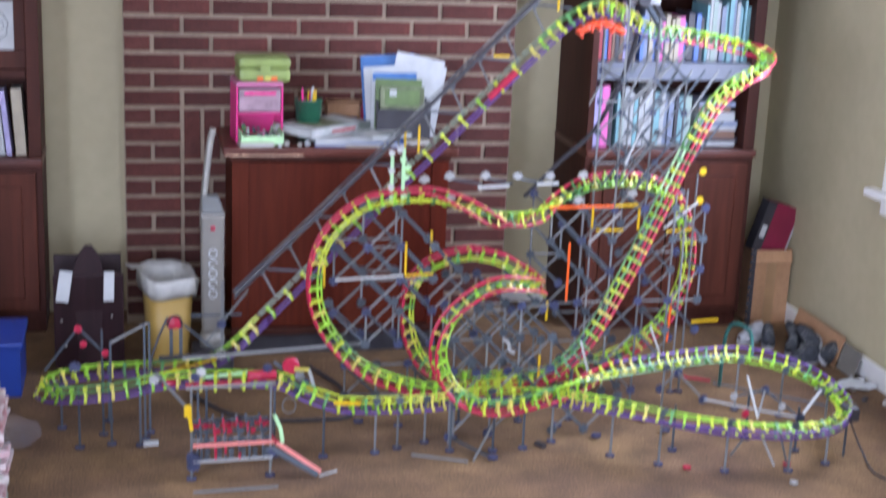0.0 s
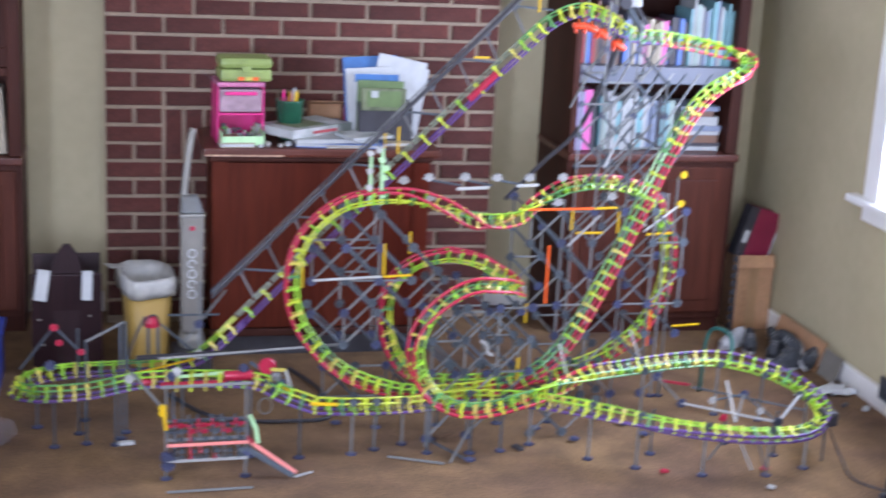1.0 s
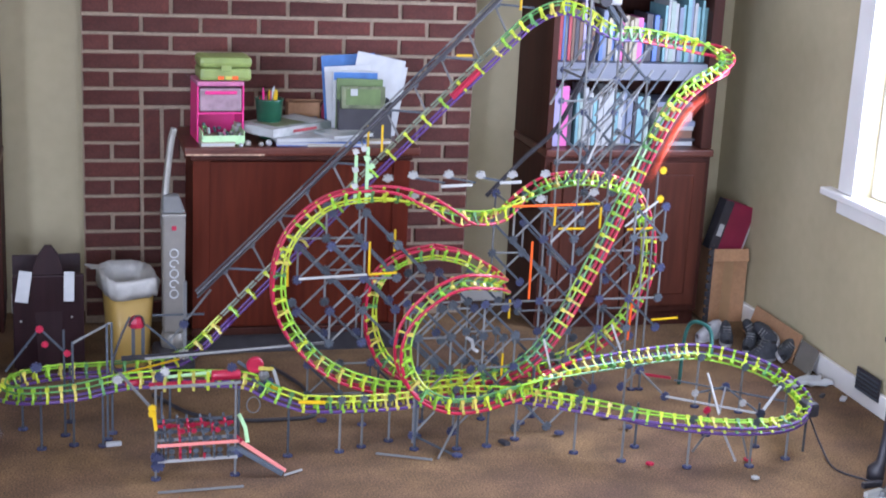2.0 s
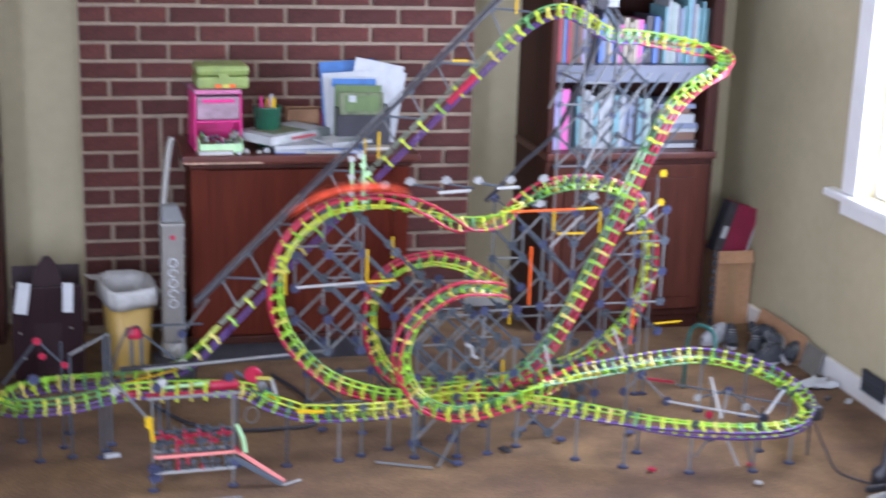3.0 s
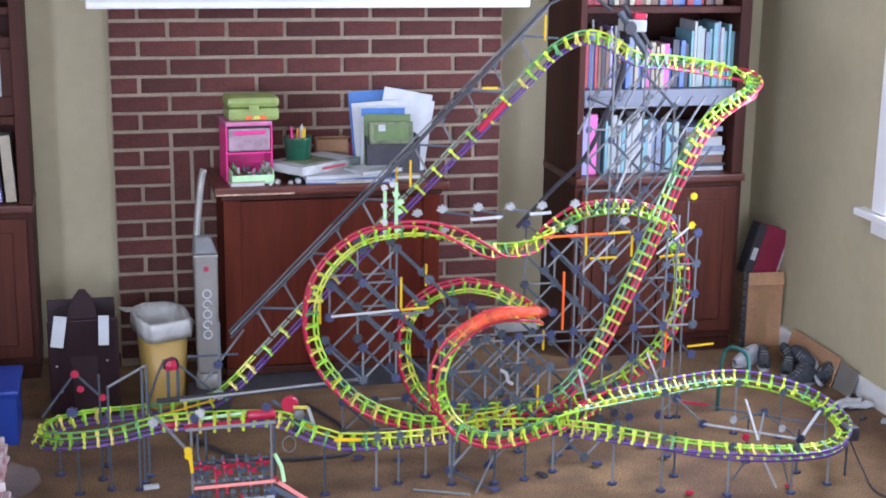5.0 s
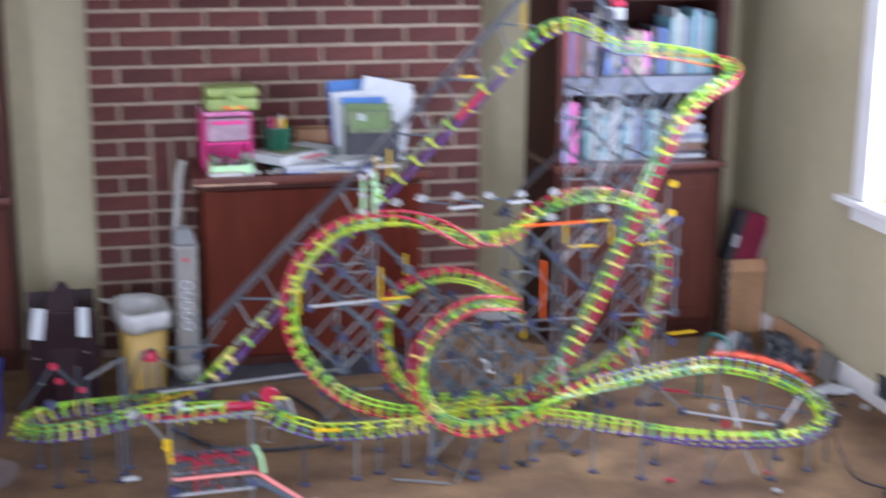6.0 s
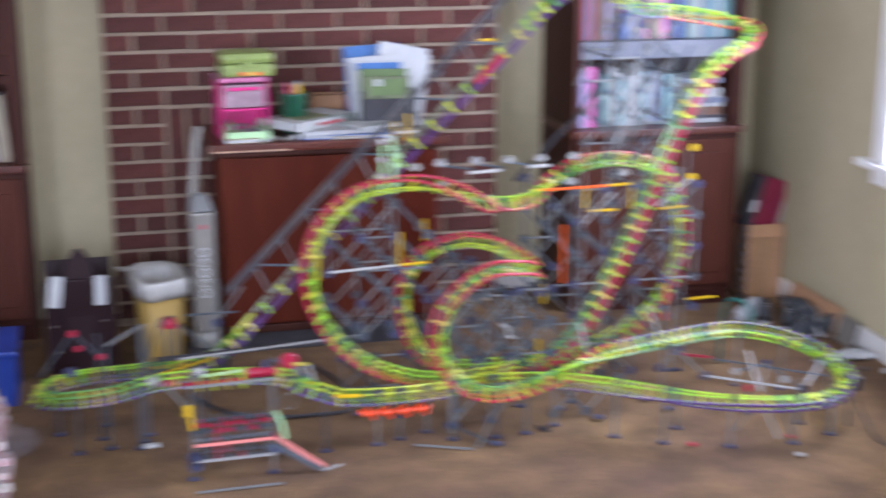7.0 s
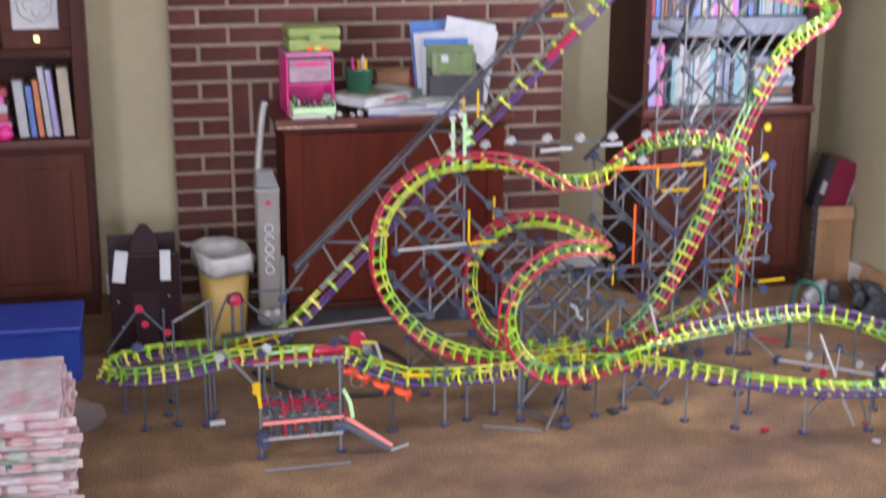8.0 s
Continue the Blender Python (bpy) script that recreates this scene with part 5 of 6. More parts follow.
def build_frame():
    # wheel-like frame inside the big loop
    big = lambda x, z: (x - 0.80) ** 2 + (z - 0.46) ** 2 < 0.262 ** 2 and x > 0.6
    lattice(0.63, 0.165, 4, 5, 0.105, -1.10, big, 3, 1.15)
    lattice(0.63, 0.165, 4, 5, 0.105, -1.0, big, 5, 0.75)
    # frame of the small double loop
    small = lambda x, z: 0.98 < x < 1.36 and 0.08 < z < 0.47
    lattice(1.0, 0.1, 3, 3, 0.105, -1.2, small, 9, 1.0, level=0.1, upright=0.3)
    lattice(1.0, 0.05, 3, 4, 0.105, -1.08, small, 12, 0.7, level=0.1)
    # low dark trusses behind and under the small loops, crowded to stand for shade too
    low = lambda x, z: z < 0.2
    lattice(0.70, 0.03, 9, 1, 0.105, -0.92, low, 31, 0.9, level=0.5, upright=0.7, slash=0.5, back=0.6)
    lattice(1.00, 0.02, 5, 1, 0.105, -1.26, low, 33, 0.8, level=0.3, upright=0.6, slash=0.6, back=0.6)
    lattice(1.03, 0.12, 4, 3, 0.105, -0.90, small, 35, 0.9, level=0.2, upright=0.4, slash=0.4, back=0.95)
    pale = ((1.148, -1.220, 0.316), (1.168, -1.220, 0.304), (1.173, -1.220, 0.276), (1.189, -1.220, 0.267))
    for p, q in zip(pale, pale[1:]):
        rod(p, q, M_PALE, "pale bent piece", "coloured_rod", 1.5)
    # tower
    def tower(x, z):
        top = 0.72 if x < 1.5 else (1.33 if x < 1.66 else (1.22 if x < 1.78 else 0.74))
        low = 0.02 if x > 1.4 else 0.3
        return low < z < top
    lattice(1.345, 0.05, 5, 12, 0.105, -1.02, tower, 21, 0.95, level=0.18, upright=0.7, slash=0.85, back=0.5)
    lattice(1.345, 0.05, 5, 12, 0.105, -0.80, tower, 22, 0.75, level=0.3, upright=0.4, slash=0.6, back=0.5)
    for i in range(6):
        for j in range(0, 12, 2):
            x, z = 1.345 + 0.105 * i, 0.05 + 0.105 * j
            if tower(x, z) and (i + j) % 3 == 0:
                rod((x, -1.02, z), (x, -0.80, z), M_GREY)
    for x, y, z in ((1.45, -1.02, 0.72), (1.555, -1.02, 1.36), (1.66, -1.02, 1.3), (1.555, -0.8, 1.36), (1.84, -0.93, 0.72), (1.87, -0.93, 0.78)):
        post(x, y, z, M_GREY)
    # slanting stays high on the tower
    for i in range(6):
        x = 1.58 + 0.045 * i
        rod((x, -1.06 + 0.02 * (i % 2), 0.99), (x + 0.12, -1.0, 1.13), M_SLATE if i % 2 else M_GREY)
    head = part("drive_housing", box(1.60, 1.67, -0.99, -0.91, 1.335, 1.375, 0.006), M_PALE, COASTER, "pale grey drive housing")
    part("cap", box(1.63, 1.672, -0.985, -0.925, 1.376, 1.395, 0.005), M_RED, head, "red cap")
    part("pulley", lathe([(0.02, -0.006), (0.023, 0), (0.02, 0.006)], 14, m=pose(1.61, -1.0, 1.35, 90)), M_BLACK, head, "black pulley")
    rod((1.58, -0.98, 1.40), (1.68, -0.98, 1.26), M_SLATE, thick=3.0)
    rod((1.60, -0.96, 1.42), (1.70, -0.96, 1.28), M_BLACK, thick=2.2)
    for i in range(5):
        x = 1.50 + 0.06 * i
        rod((x, -1.03, 0.76), (x + 0.16, -1.03, 0.97), M_GREY if i % 2 else M_SLATE)
        rod((x + 0.02, -0.79, 0.98), (x + 0.14, -0.79, 1.22), M_GREY)
    # lift hill: upper stringers, rungs and legs
    a, b = Vector((0.335, -0.95, 0.375)), Vector((1.34, -0.95, 1.39))
    d = b - a
    for off in (-0.035, 0.035):
        n = 9
        for i in range(n):
            p, q = a + d * (i / n), a + d * ((i + 1) / n)
            rod(p + Vector((0, off, 0.02)), q + Vector((0, off, 0.02)), M_GREY if i % 3 else M_SLATE, thick=0.85)
    for i in range(1, 12):
        p = a + d * (i / 12)
        low = p + Vector((0.05, 0, -0.075))
        rod(p + Vector((0, 0, 0.02)), low, M_GREY)
        if i % 2:
            rod(p + Vector((0, 0, 0.02)), low + d / 12, M_SLATE)
        connector(tuple(p + Vector((0, -0.035, 0.02))), M_SLATE, size=0.8)
    part("lift_chain", tube([a + Vector((0, -0.045, 0.035)), a + d * 0.5 + Vector((0, -0.045, 0.03)), b + Vector((0, -0.045, 0.035))], 0.0065, 6), M_BLACK, COASTER, "black lift chain")
    part("lift_chain", tube(spline([tuple(b + Vector((0, -0.045, 0.035))), (1.40, -0.99, 1.45), (1.47, -0.98, 1.46), (1.56, -0.97, 1.40)], 6), 0.0055, 6), M_BLACK, COASTER, "black lift chain")
    part("lift_cable", tube(spline([(1.60, -0.88, 1.34), (1.645, -0.85, 1.20), (1.57, -0.77, 0.92), (1.45, -0.74, 0.78), (1.33, -0.74, 0.655)], 8), 0.008, 6), M_BLACK, COASTER, "black slack cable")
    rod((0.905, -0.99, 0.945), (0.905, -0.99, 0.86), M_YELLOW, "yellow rod", "short_rod")
    rod((0.875, -0.92, 0.93), (0.875, -0.92, 0.86), M_YELLOW, "yellow rod", "short_rod")
    rod((1.135, -0.98, 1.165), (1.185, -0.98, 1.165), M_YELLOW, "yellow rod", "short_rod")
    rod((1.335, -0.98, 1.39), (1.335, -0.98, 1.31), M_YELLOW, "yellow rod", "short_rod")
    rod((1.13, -0.965, 1.03), (1.215, -0.965, 1.115), M_RED, "red chain link", "short_rod", 3.0)
    # pale green lift latch above the big loop
    for x in (0.795, 0.83):
        rod((x, -1.14, 0.73), (x, -1.14, 0.905 if x > 0.8 else 0.88), M_MINT, "pale green upright", "upright", 1.5)
    for i, (x, z) in enumerate(((0.79, 0.89), (0.825, 0.87), (0.79, 0.835), (0.835, 0.815), (0.79, 0.785), (0.83, 0.76), (0.815, 0.90), (0.84, 0.845))):
        connector((x, -1.15, z), M_MINT if i % 2 else M_WROD, size=0.9, arms=4)
    # bright single rods
    bright = (
        ((0.632, -1.12, 0.488), (0.845, -1.12, 0.498), M_WROD, "white rod"),
        ((0.85, -1.12, 0.498), (0.94, -1.12, 0.502), M_YELLOW, "yellow rod"),
        ((0.853, -1.11, 0.50), (0.853, -1.11, 0.60), M_YELLOW, "yellow rod"),
        ((0.943, -1.06, 0.555), (0.943, -1.06, 0.625), M_YELLOW, "yellow rod"),
        ((0.615, -1.0, 0.43), (0.615, -1.0, 0.50), M_YELLOW, "yellow rod"),
        ((1.382, -1.11, 0.592), (1.382, -1.11, 0.40), M_ORANGE, "orange rod"),
        ((1.307, -1.11, 0.708), (1.52, -1.11, 0.712), M_ORANGE, "orange rod"),
        ((1.525, -1.11, 0.712), (1.60, -1.11, 0.715), M_YELLOW, "yellow rod"),
        ((1.455, -1.10, 0.705), (1.455, -1.10, 0.64), M_YELLOW, "yellow rod"),
        ((1.47, -1.10, 0.63), (1.56, -1.10, 0.63), M_YELLOW, "yellow rod"),
        ((1.61, -1.10, 0.70), (1.61, -1.10, 0.63), M_YELLOW, "yellow rod"),
        ((1.335, -1.06, 0.385), (1.335, -1.06, 0.32), M_YELLOW, "yellow rod"),
        ((1.80, -0.97, 0.365), (1.795, -0.97, 0.20), M_ORANGE, "orange rod"),
        ((1.76, -0.97, 0.59), (1.85, -0.97, 0.595), M_YELLOW, "yellow rod"),
        ((1.75, -0.97, 0.60), (1.875, -0.94, 0.68), M_WROD, "white rod"),
        ((1.405, -1.22, 0.30), (1.437, -1.22, 0.19), M_WROD, "white rod"),
        ((1.70, -1.05, 0.285), (1.745, -1.05, 0.18), M_WROD, "white rod"),
        ((1.52, -1.18, 0.86), (1.60, -1.1, 0.97), M_PALE, "pale grey rod"),
        ((1.43, -1.15, 0.60), (1.53, -1.15, 0.70), M_PALE, "pale grey rod"),
        ((1.29, -1.16, 0.155), (1.29, -1.16, 0.235), M_YELLOW, "yellow rod"),
        ((1.96, -0.78, 0.205), (2.06, -0.78, 0.21), M_YELLOW, "yellow rod"),
        ((0.17, -1.05, 0.222), (0.75, -1.05, 0.257), M_PALE, "long pale rod"),
    )
    for p, q, mt, words in bright:
        rod(p, q, mt, words, "coloured_rod", 1.05)
    for x, y, z in ((1.885, -0.937, 0.785), (1.883, -0.937, 0.686)):
        connector((x, y, z), M_YELLOW, label="yellow connector", size=0.95)
    # row of pale connectors along the wavy track
    for x, z in ((0.915, 0.80), (0.995, 0.81), (1.11, 0.812), (1.215, 0.81), (1.32, 0.81), (1.43, 0.812), (1.0, 0.745), (1.42, 0.73), (1.6, 0.75)):
        connector((x, -1.05, z - 0.015), M_PALE, label="pale connector", size=1.25, arms=5)
    for x0, x1 in ((0.995, 1.1), (1.11, 1.2), (1.215, 1.31)):
        rod((x0, -1.05, 0.79), (x1, -1.05, 0.772), M_SLATE)
    rod((1.075, -1.1, 0.772), (1.175, -1.1, 0.777), M_WROD, "white rod", "coloured_rod", 1.4)
    rod((1.265, -1.1, 0.782), (1.335, -1.1, 0.785), M_WROD, "white rod", "coloured_rod", 1.4)
    # dark green arch behind the flat loop
    part("arch", tube(spline([(2.035, -0.9, 0.004), (2.04, -0.9, 0.18), (2.06, -0.92, 0.24), (2.085, -1.0, 0.235), (2.04, -1.12, 0.19)], 6), 0.007, 7), M_DGREEN, COASTER, "dark green flexible tube", smooth=True)
    # legs under the low track
    for s in (0.05, 0.42, 0.62, 0.80, 1.05, 1.2):
        p, t, n, bb = frame_at(s)
        post(p.x, p.y, p.z, M_SLATE)
    for k in (11.15, 11.45, 11.6, 11.8, 12.05, 12.2, 12.4, 12.6, 12.75, 12.95, 13.15, 13.27, 13.37, 13.47, 13.55):
        p, t, n, bb = frame_at(k)
        post(p.x, p.y + 0.006, p.z, M_GREY)
        connector((p.x, p.y - 0.01, p.z), M_SLATE)
    for k in (8.7, 8.85, 9.0, 5.1, 5.3, 5.5, 5.7, 10.35, 10.5, 10.6):
        p, t, n, bb = frame_at(k)
        post(p.x, p.y + 0.02, p.z - 0.01, M_SLATE)
        connector((p.x, p.y + 0.01, p.z), M_SLATE)
    # stays and spokes of the flat loop
    for p, q, mt, k in (((1.767, -1.376, 0.150), (2.009, -1.558, 0.150), M_PALE, 1.0), ((2.009, -1.558, 0.150), (2.161, -1.389, 0.170), M_PALE, 1.3), ((1.972, -1.246, 0.170), (1.876, -1.544, 0.150), M_WROD, 1.1), ((1.755, -1.188, 0.170), (1.767, -1.376, 0.150), M_GREY, 1.0), ((1.869, -1.213, 0.140), (2.158, -1.445, 0.140), M_SLATE, 0.8), ((1.835, -1.044, 0.100), (1.914, -1.090, 0.100), M_RED, 1.2),
                        ((2.002, -1.320, 0.150), (2.009, -1.558, 0.150), M_SLATE, 0.9), ((2.002, -1.320, 0.150), (1.876, -1.544, 0.150), M_GREY, 0.9), ((2.002, -1.320, 0.150), (1.865, -1.387, 0.160), M_SLATE, 0.9), ((1.870, -1.582, 0.120), (1.926, -1.586, 0.010), M_PALE, 1.0), ((1.835, -1.578, 0.120), (1.822, -1.497, 0.010), M_GREY, 1.0), ((1.931, -1.589, 0.120), (1.971, -1.579, 0.010), M_GREY, 0.9),
                        ((0.97, -1.30, 0.03), (1.10, -1.22, 0.12), M_GREY, 1.0), ((0.97, -1.30, 0.03), (1.08, -1.42, 0.004), M_SLATE, 1.0), ((1.02, -1.43, 0.004), (1.16, -1.20, 0.07), M_GREY, 1.0), ((0.97, -1.30, 0.004), (0.97, -1.30, 0.19), M_GREY, 1.0), ((0.84, -1.37, 0.006), (1.0, -1.44, 0.006), M_GREY, 1.0)):
        rod(p, q, mt, thick=k)
    for p, mt in (((1.767, -1.376, 0.150), M_NAVY), ((2.009, -1.558, 0.150), M_NAVY), ((2.009, -1.558, 0.150), M_SLATE), ((2.002, -1.320, 0.150), M_NAVY), ((2.161, -1.389, 0.170), M_SLATE), ((1.865, -1.387, 0.160), M_PALE), ((1.982, -1.487, 0.160), M_PALE), ((1.840, -1.532, 0.160), M_RED), ((1.971, -1.579, 0.010), M_RED), ((1.651, -1.567, 0.010), M_RED), ((1.654, -1.181, 0.010), M_NAVY), ((1.932, -1.711, 0.010), M_PALE), ((1.755, -1.188, 0.170), M_NAVY),
                  ((1.08, -1.43, 0.012), M_NAVY), ((0.97, -1.30, 0.03), M_NAVY), ((1.45, -1.3, 0.012), M_NAVY), ((1.69, -1.28, 0.012), M_NAVY), ((1.35, -1.2, 0.012), M_NAVY), ((0.72, -1.1, 0.012), M_NAVY)):
        connector(p, mt, "z" if p[2] < 0.02 else "y", size=0.9 if mt in (M_PALE, M_RED) else 1.1)
    for x, y in ((1.93, -1.36), (1.66, -1.42), (2.05, -1.47)):
        post(x, y, 0.15, M_SLATE)
    # motor at the end of the flat loop, and its lead
    mot = part("motor", box(2.17, 2.22, -1.545, -1.49, 0.12, 0.168, 0.012), M_BLACK, COASTER, "black electric motor block")
    part("shaft", lathe([(0.006, 0), (0.006, 0.03)], 8, m=pose(2.165, -1.53, 0.14, 0, -90, 0)), M_GREY, mot)
    rod((2.185, -1.53, 0.004), (2.185, -1.53, 0.12), M_SLATE)
    part("power_lead", tube(spline([(2.195, -1.53, 0.12), (2.24, -1.55, 0.02), (2.22, -1.68, 0.005), (2.29, -1.8, 0.005), (2.27, -1.95, 0.005), (2.36, -2.15, 0.005)], 7), 0.003, 5), M_BLACK, COASTER, "thin black lead")


def build_station():
    # posts and braces round the boarding end
    for x, y, z in ((-0.045, -1.18, 0.33), (-0.07, -1.10, 0.34), (0.055, -1.15, 0.37), (0.07, -1.10, 0.36)):
        post(x, y, z, M_SLATE)
    rod((-0.045, -1.18, 0.325), (0.065, -1.12, 0.365), M_GREY)
    rod((-0.24, -1.10, 0.215), (-0.14, -1.06, 0.335), M_SLATE)
    rod((-0.14, -1.06, 0.335), (-0.06, -1.04, 0.24), M_SLATE)
    connector((-0.14, -1.07, 0.335), M_RED, label="red connector", size=0.9)
    connector((-0.125, -1.08, 0.29), M_RED, label="red connector", size=0.8)
    connector((-0.06, -1.14, 0.28), M_RED, label="red connector", size=0.8)
    connector((-0.15, -1.13, 0.235), M_NAVY, size=1.3)
    crank = part("drive_cap", lathe([(0.024, 0), (0.024, 0.014), (0.018, 0.03), (0.012, 0.034)], 8, m=pose(0.15, -0.95, 0.295)), M_RED, COASTER, "red drive cap")
    part("belt", tube(spline([(0.176, -0.955, 0.30), (0.165, -0.96, 0.33), (0.145, -0.965, 0.332), (0.126, -0.96, 0.30)], 5), 0.003), M_BLACK, crank, "black rubber belt")
    for x in (0.14, 0.17):
        rod((x, -0.95, 0.2), (x, -0.95, 0.30), M_SLATE, thick=1.6)
    part("belt", tube(spline([(0.13, -0.96, 0.33), (0.10, -0.98, 0.27), (0.075, -1.02, 0.2), (0.09, -1.04, 0.17)], 6), 0.004), M_BLACK, COASTER, "black rubber belt")
    rod((0.3, -0.95, 0.2), (0.3, -0.95, 0.44), M_GREY, thick=1.6)
    rod((0.2, -0.95, 0.33), (0.36, -0.95, 0.33), M_SLATE)
    rod((0.18, -0.95, 0.30), (0.3, -0.95, 0.19), M_SLATE)
    rod((0.25, -0.95, 0.24), (0.38, -0.95, 0.41), M_GREY)
    connector((0.295, -0.97, 0.205), M_WROD, size=1.3)
    connector((0.295, -0.97, 0.305), M_NAVY, size=1.1)
    rod((0.28, -1.0, 0.2), (0.10, -1.02, 0.165), M_YELLOW, "yellow rod", "coloured_rod")
    # red cylinder, wheel and its small gear on the boarding straight
    for x0, x1, y, z, r in ((0.352, 0.438, -1.285, 0.246, 0.0155), (0.105, 0.15, -1.20, 0.2, 0.014)):
        part("brake_block", lathe([(r * 0.75, 0), (r, 0.004), (r, x1 - x0 - 0.004), (r * 0.75, x1 - x0)], 14, m=pose(x0, y, z, 0, 90, 0)), M_RED, COASTER, "red plastic block", smooth=True)
    part("brake_wheel", lathe([(0.022, -0.009), (0.026, -0.004), (0.026, 0.004), (0.022, 0.009)], 18, m=pose(0.482, -1.275, 0.27, 90)), M_RED, COASTER, "red wheel")
    part("gear", lathe([(0.012, -0.012), (0.016, -0.008), (0.016, 0.008), (0.007, 0.014)], 12, m=pose(0.505, -1.305, 0.248, 90)), M_GREY, COASTER, "grey gear")
    for p, q, mt in (((0.488, -1.31, 0.272), (0.532, -1.31, 0.268), M_TIEY), ((0.532, -1.31, 0.268), (0.548, -1.31, 0.215), M_PALE), ((0.47, -1.30, 0.235), (0.52, -1.31, 0.21), M_SLATE), ((0.43, -1.28, 0.285), (0.47, -1.27, 0.255), M_SLATE), ((0.60, -1.37, 0.183), (0.68, -1.37, 0.178), M_YELLOW)):
        rod(p, q, mt, "", "short_rod", 1.5)
    for x, z, mt in ((0.20, 0.255, M_NAVY), (0.215, 0.268, M_WROD), (0.41, 0.275, M_NAVY), (0.52, 0.225, M_NAVY), (0.50, 0.195, M_NAVY), (0.08, 0.25, M_PALE), (0.535, 0.205, M_YELLOW)):
        connector((x, -1.30, z), mt, size=1.1)
    rod((0.19, -1.285, 0.244), (0.352, -1.285, 0.256), M_MINT, "", "short_rod", 1.3)
    rod((0.17, -1.285, 0.225), (0.36, -1.285, 0.228), M_RED, "red rod", "coloured_rod", 1.6)
    for i in range(4):
        x = 0.215 + i * 0.042
        rod((x, -1.297, 0.205), (x, -1.297, 0.262), M_LIMEY if i % 2 else M_TIEY, "lime tie", "short_rod", 1.3)
    # launch bench below: two tall side frames, red and grey stacks between them
    beam = 0.283
    rod((0.165, -1.46, beam - 0.003), (0.418, -1.46, beam + 0.004), M_GREY, "long grey beam", "bench_bar", 1.25)
    for x in (0.18, 0.405):
        post(x, -1.46, beam, M_GREY)
        post(x + 0.025, -1.32, 0.215, M_SLATE)
        rod((x, -1.46, beam), (x + 0.01, -1.30, 0.225), M_SLATE)
        rod((x, -1.46, 0.03), (x + 0.025, -1.32, 0.03), M_SLATE)
        rod((x, -1.46, 0.108), (x + 0.025, -1.32, 0.12), M_SLATE)
        connector((x, -1.466, 0.075), M_NAVY, size=1.1)
    rod((0.172, -1.46, 0.215), (0.085, -1.34, 0.285), M_GREY, "", "short_rod", 1.3)
    rod((0.174, -1.468, 0.212), (0.180, -1.468, 0.155), M_YELLOW, "yellow rod", "coloured_rod", 1.5)
    for dz in (0, 0.016):
        connector((0.17, -1.468, 0.206 + dz), M_YELLOW, label="yellow connector", size=0.85)
    for dz in (0.0, 0.02):
        connector((0.185, -1.472, 0.048 + dz), M_NAVY, size=1.4)
    for i in range(6):
        x = 0.208 + i * 0.034
        for y, z, reds in ((-1.465, 0.074, (1, 3)), (-1.465, 0.092, (1, 2)), (-1.44, 0.118, (1,)), (-1.40, 0.126, (1, 2, 4)), (-1.36, 0.128, (0, 2, 3, 5)), (-1.33, 0.130, ())):
            red = i in reds
            tone = M_RED if red else (M_PALE if z < 0.06 and i % 2 == 0 else M_SLATE)
            connector((x + 0.006 * (i % 2), y, z), tone, "x", "red connector" if red else "", 1.0)
            connector((x + 0.016, y - 0.004, z - 0.004), M_RED if red and z > 0.12 else M_SLATE, "y", "", 0.65)
    for y, z, mt in ((-1.472, 0.108, M_SALMON), (-1.472, 0.060, M_PALE), (-1.44, 0.112, M_GREY), (-1.40, 0.120, M_SLATE), (-1.36, 0.122, M_RED), (-1.33, 0.126, M_SLATE)):
        rod((0.184, y, z), (0.41, y, z + 0.004), mt, "long bar across the bench", "bench_bar", 1.3)
    rod((0.412, -1.45, 0.108), (0.55, -1.475, 0.012), M_SALMON, "red sloping bar", "bench_bar", 1.7)
    rod((0.408, -1.462, 0.088), (0.54, -1.485, 0.008), M_SLATE, "sloping bar", "bench_bar", 2.2)
    rod((0.405, -1.44, 0.116), (0.425, -1.455, 0.102), M_RED, "red bar", "bench_bar", 1.8)
    rod((0.416, -1.44, 0.182), (0.434, -1.45, 0.145), M_MINT, "pale green bar", "bench_bar", 1.6)
    rod((0.434, -1.45, 0.145), (0.440, -1.46, 0.102), M_MINT, "pale green bar", "bench_bar", 1.6)
    rod((0.18, -1.56, 0.006), (0.42, -1.55, 0.006), M_GREY, "long bar", "bench_bar")
    rod((0.545, -1.49, 0.006), (0.60, -1.46, 0.006), M_PALE, "short pale bar", "bench_bar")
    # black bar below the pale rod draws the shadow under the cabinet
    rod((0.10, -1.02, 0.215), (0.74, -1.02, 0.238), M_BLACK, "black bar standing in for shadow under the cabinet", "coloured_rod", 2.2)
    part("floor_cable", tube(spline([(0.208, -0.80, 0.008), (0.32, -0.985, 0.008), (0.457, -1.054, 0.008), (0.58, -1.066, 0.008), (0.71, -1.036, 0.008), (0.71, -0.80, 0.008), (0.63, -0.574, 0.008)], 8), 0.0065, 6), M_BLACK, COASTER, "thick black cable")
    part("spring_loop", tube([(0.472 + 0.02 * math.cos(a), -1.33, 0.165 + 0.025 * math.sin(a)) for a in np.linspace(0, 2 * math.pi, 16)], 0.002), M_GREY, COASTER, "thin wire loop")


# ---- the train ----
CARS = []
CAR_GAP = 0.062


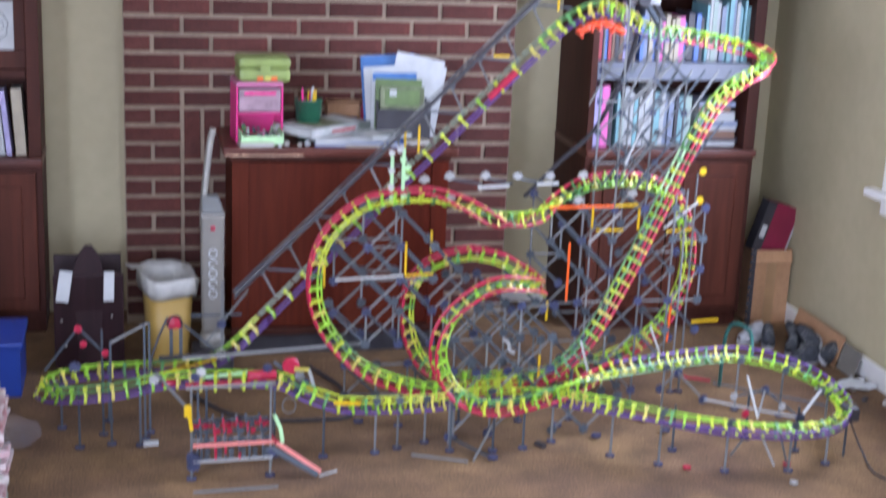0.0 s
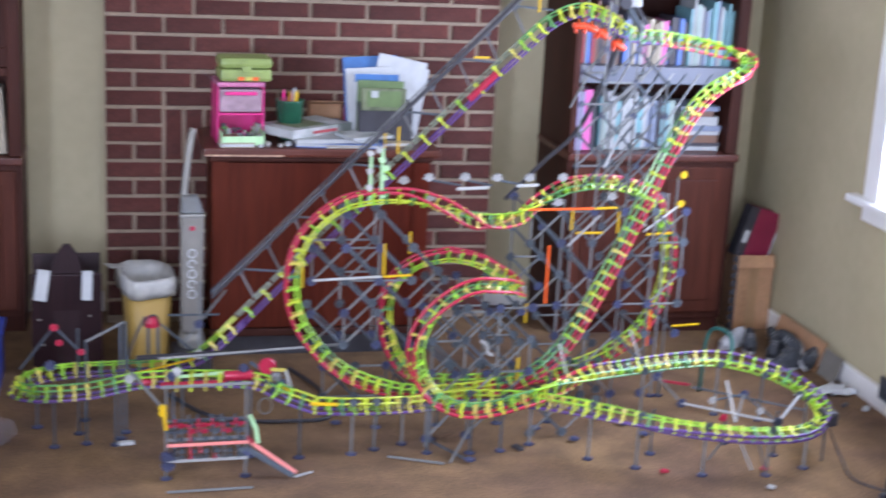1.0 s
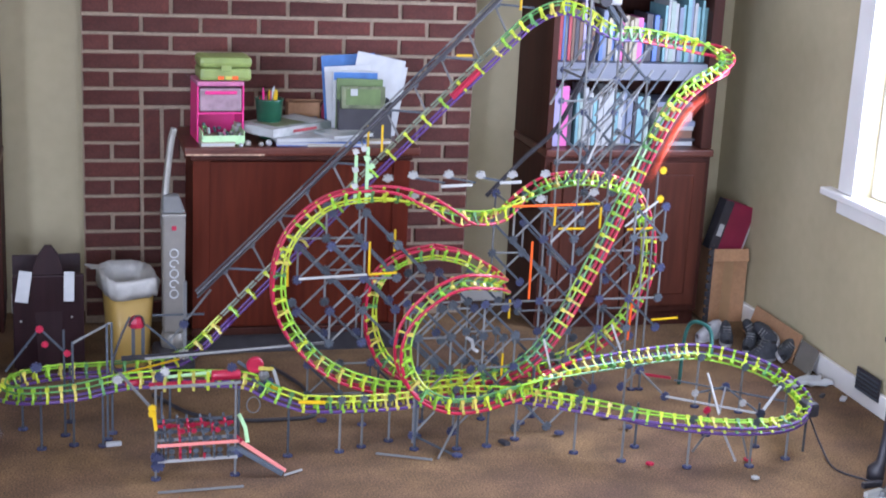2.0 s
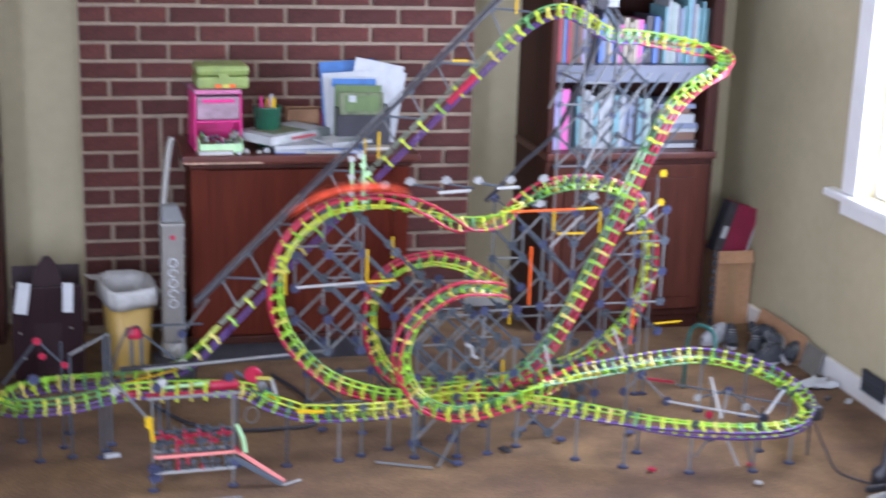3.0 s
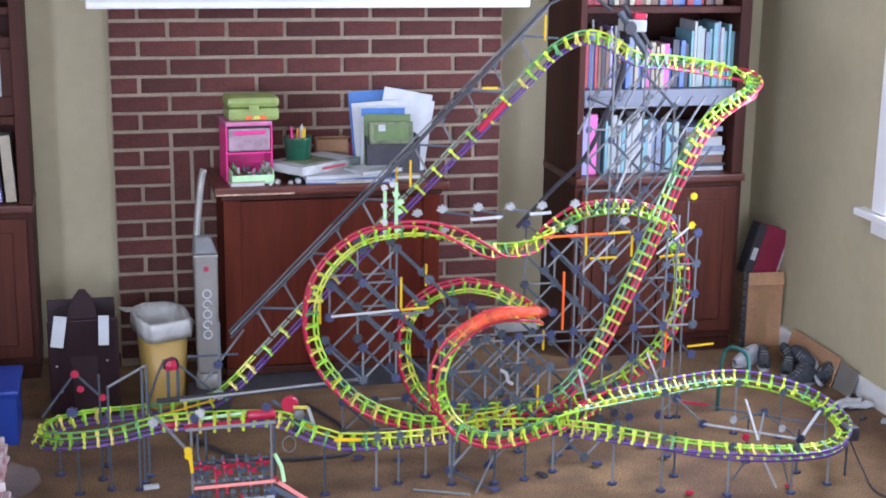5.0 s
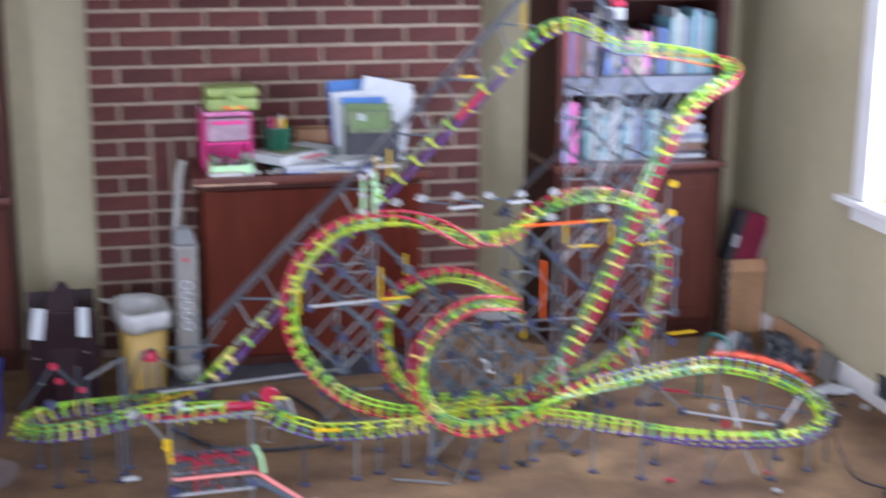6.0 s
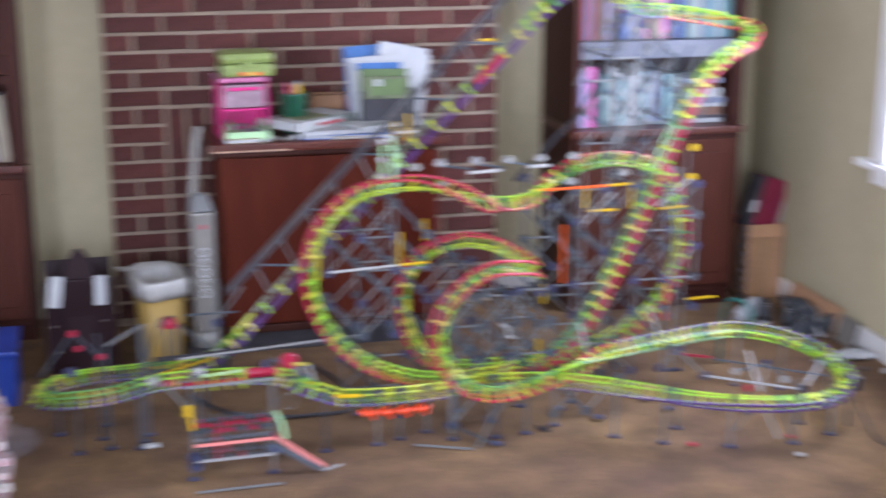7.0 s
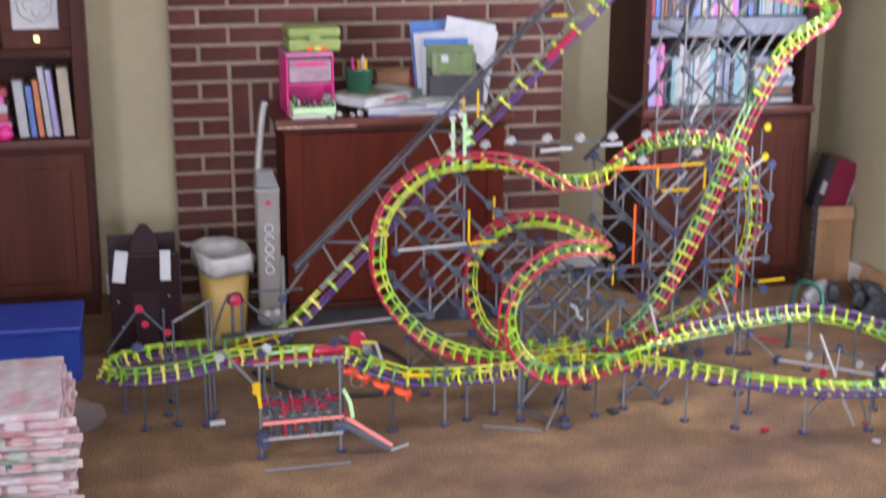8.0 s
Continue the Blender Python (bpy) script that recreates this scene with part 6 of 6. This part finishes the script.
def build_train():
    for i in range(4):
        c = thing("train_car", "red-orange plastic car of the hanging toy train", "toy train car", pose(0, 0, 0), "cars of the toy train")
        body = bmesh.new()
        rings = []
        for x, w, h, z in ((-0.026, 0.012, 0.012, -0.064), (-0.022, 0.018, 0.02, -0.064), (0.0, 0.02, 0.022, -0.066), (0.018, 0.018, 0.02, -0.065), (0.027, 0.01, 0.01, -0.062)):
            rings.append([body.verts.new((x, w * math.cos(a), z + h * 0.55 * math.sin(a))) for a in np.linspace(0, 2 * math.pi, 13)[:-1]])
        for a, b in zip(rings, rings[1:]):
            for k in range(12):
                body.faces.new((a[k], a[(k + 1) % 12], b[(k + 1) % 12], b[k]))
        body.faces.new(list(reversed(rings[0])))
        body.faces.new(rings[-1])
        part("body", body, M_CAR, c, smooth=True)
        part("seat_back", box(-0.02, -0.013, -0.013, 0.013, -0.088, -0.07, 0.003), M_CAR, c)
        part("hanger", box(-0.006, 0.006, -0.016, 0.016, -0.056, -0.045, 0.002), M_ORANGE, c)
        for sgn in (-1, 1):
            part("wheel", lathe([(0.006, -0.003), (0.007, 0), (0.006, 0.003)], 12, m=pose(0, sgn * (GAUGE - 0.002), -HANG - 0.0125, 90)), M_BLACK, c, "small black wheel")
        CARS.append(c)


build_room()
build_fireplace()
build_bookcases()
build_desk()
build_floor_things()
build_track()
build_frame()
build_station()
build_train()


def ride_at(t):
    """Metres along the track, with an even change of pace between the known moments."""
    ts, ss = [r[0] for r in RIDE], [r[1] for r in RIDE]
    k = min(max(int(np.searchsorted(ts, t, side="right")) - 1, 0), len(ts) - 2)

    def pace(i):
        if i <= 0 or i >= len(ts) - 1:
            return 0.05
        a = (ss[i] - ss[i - 1]) / (ts[i] - ts[i - 1])
        b = (ss[i + 1] - ss[i]) / (ts[i + 1] - ts[i])
        return 2 * a * b / (a + b)
    h = ts[k + 1] - ts[k]
    u = min(max((t - ts[k]) / h, 0), 1)
    return ((2 * u ** 3 - 3 * u ** 2 + 1) * ss[k] + (u ** 3 - 2 * u ** 2 + u) * h * pace(k)
            + (3 * u ** 2 - 2 * u ** 3) * ss[k + 1] + (u ** 3 - u ** 2) * h * pace(k + 1))


def motions():
    times = [i / 30 for i in range(241)]
    for k, c in enumerate(CARS):
        walk(c, [(t, track_pose(ride_at(t) + (1.5 - k) * CAR_GAP)) for t in times])


motions()
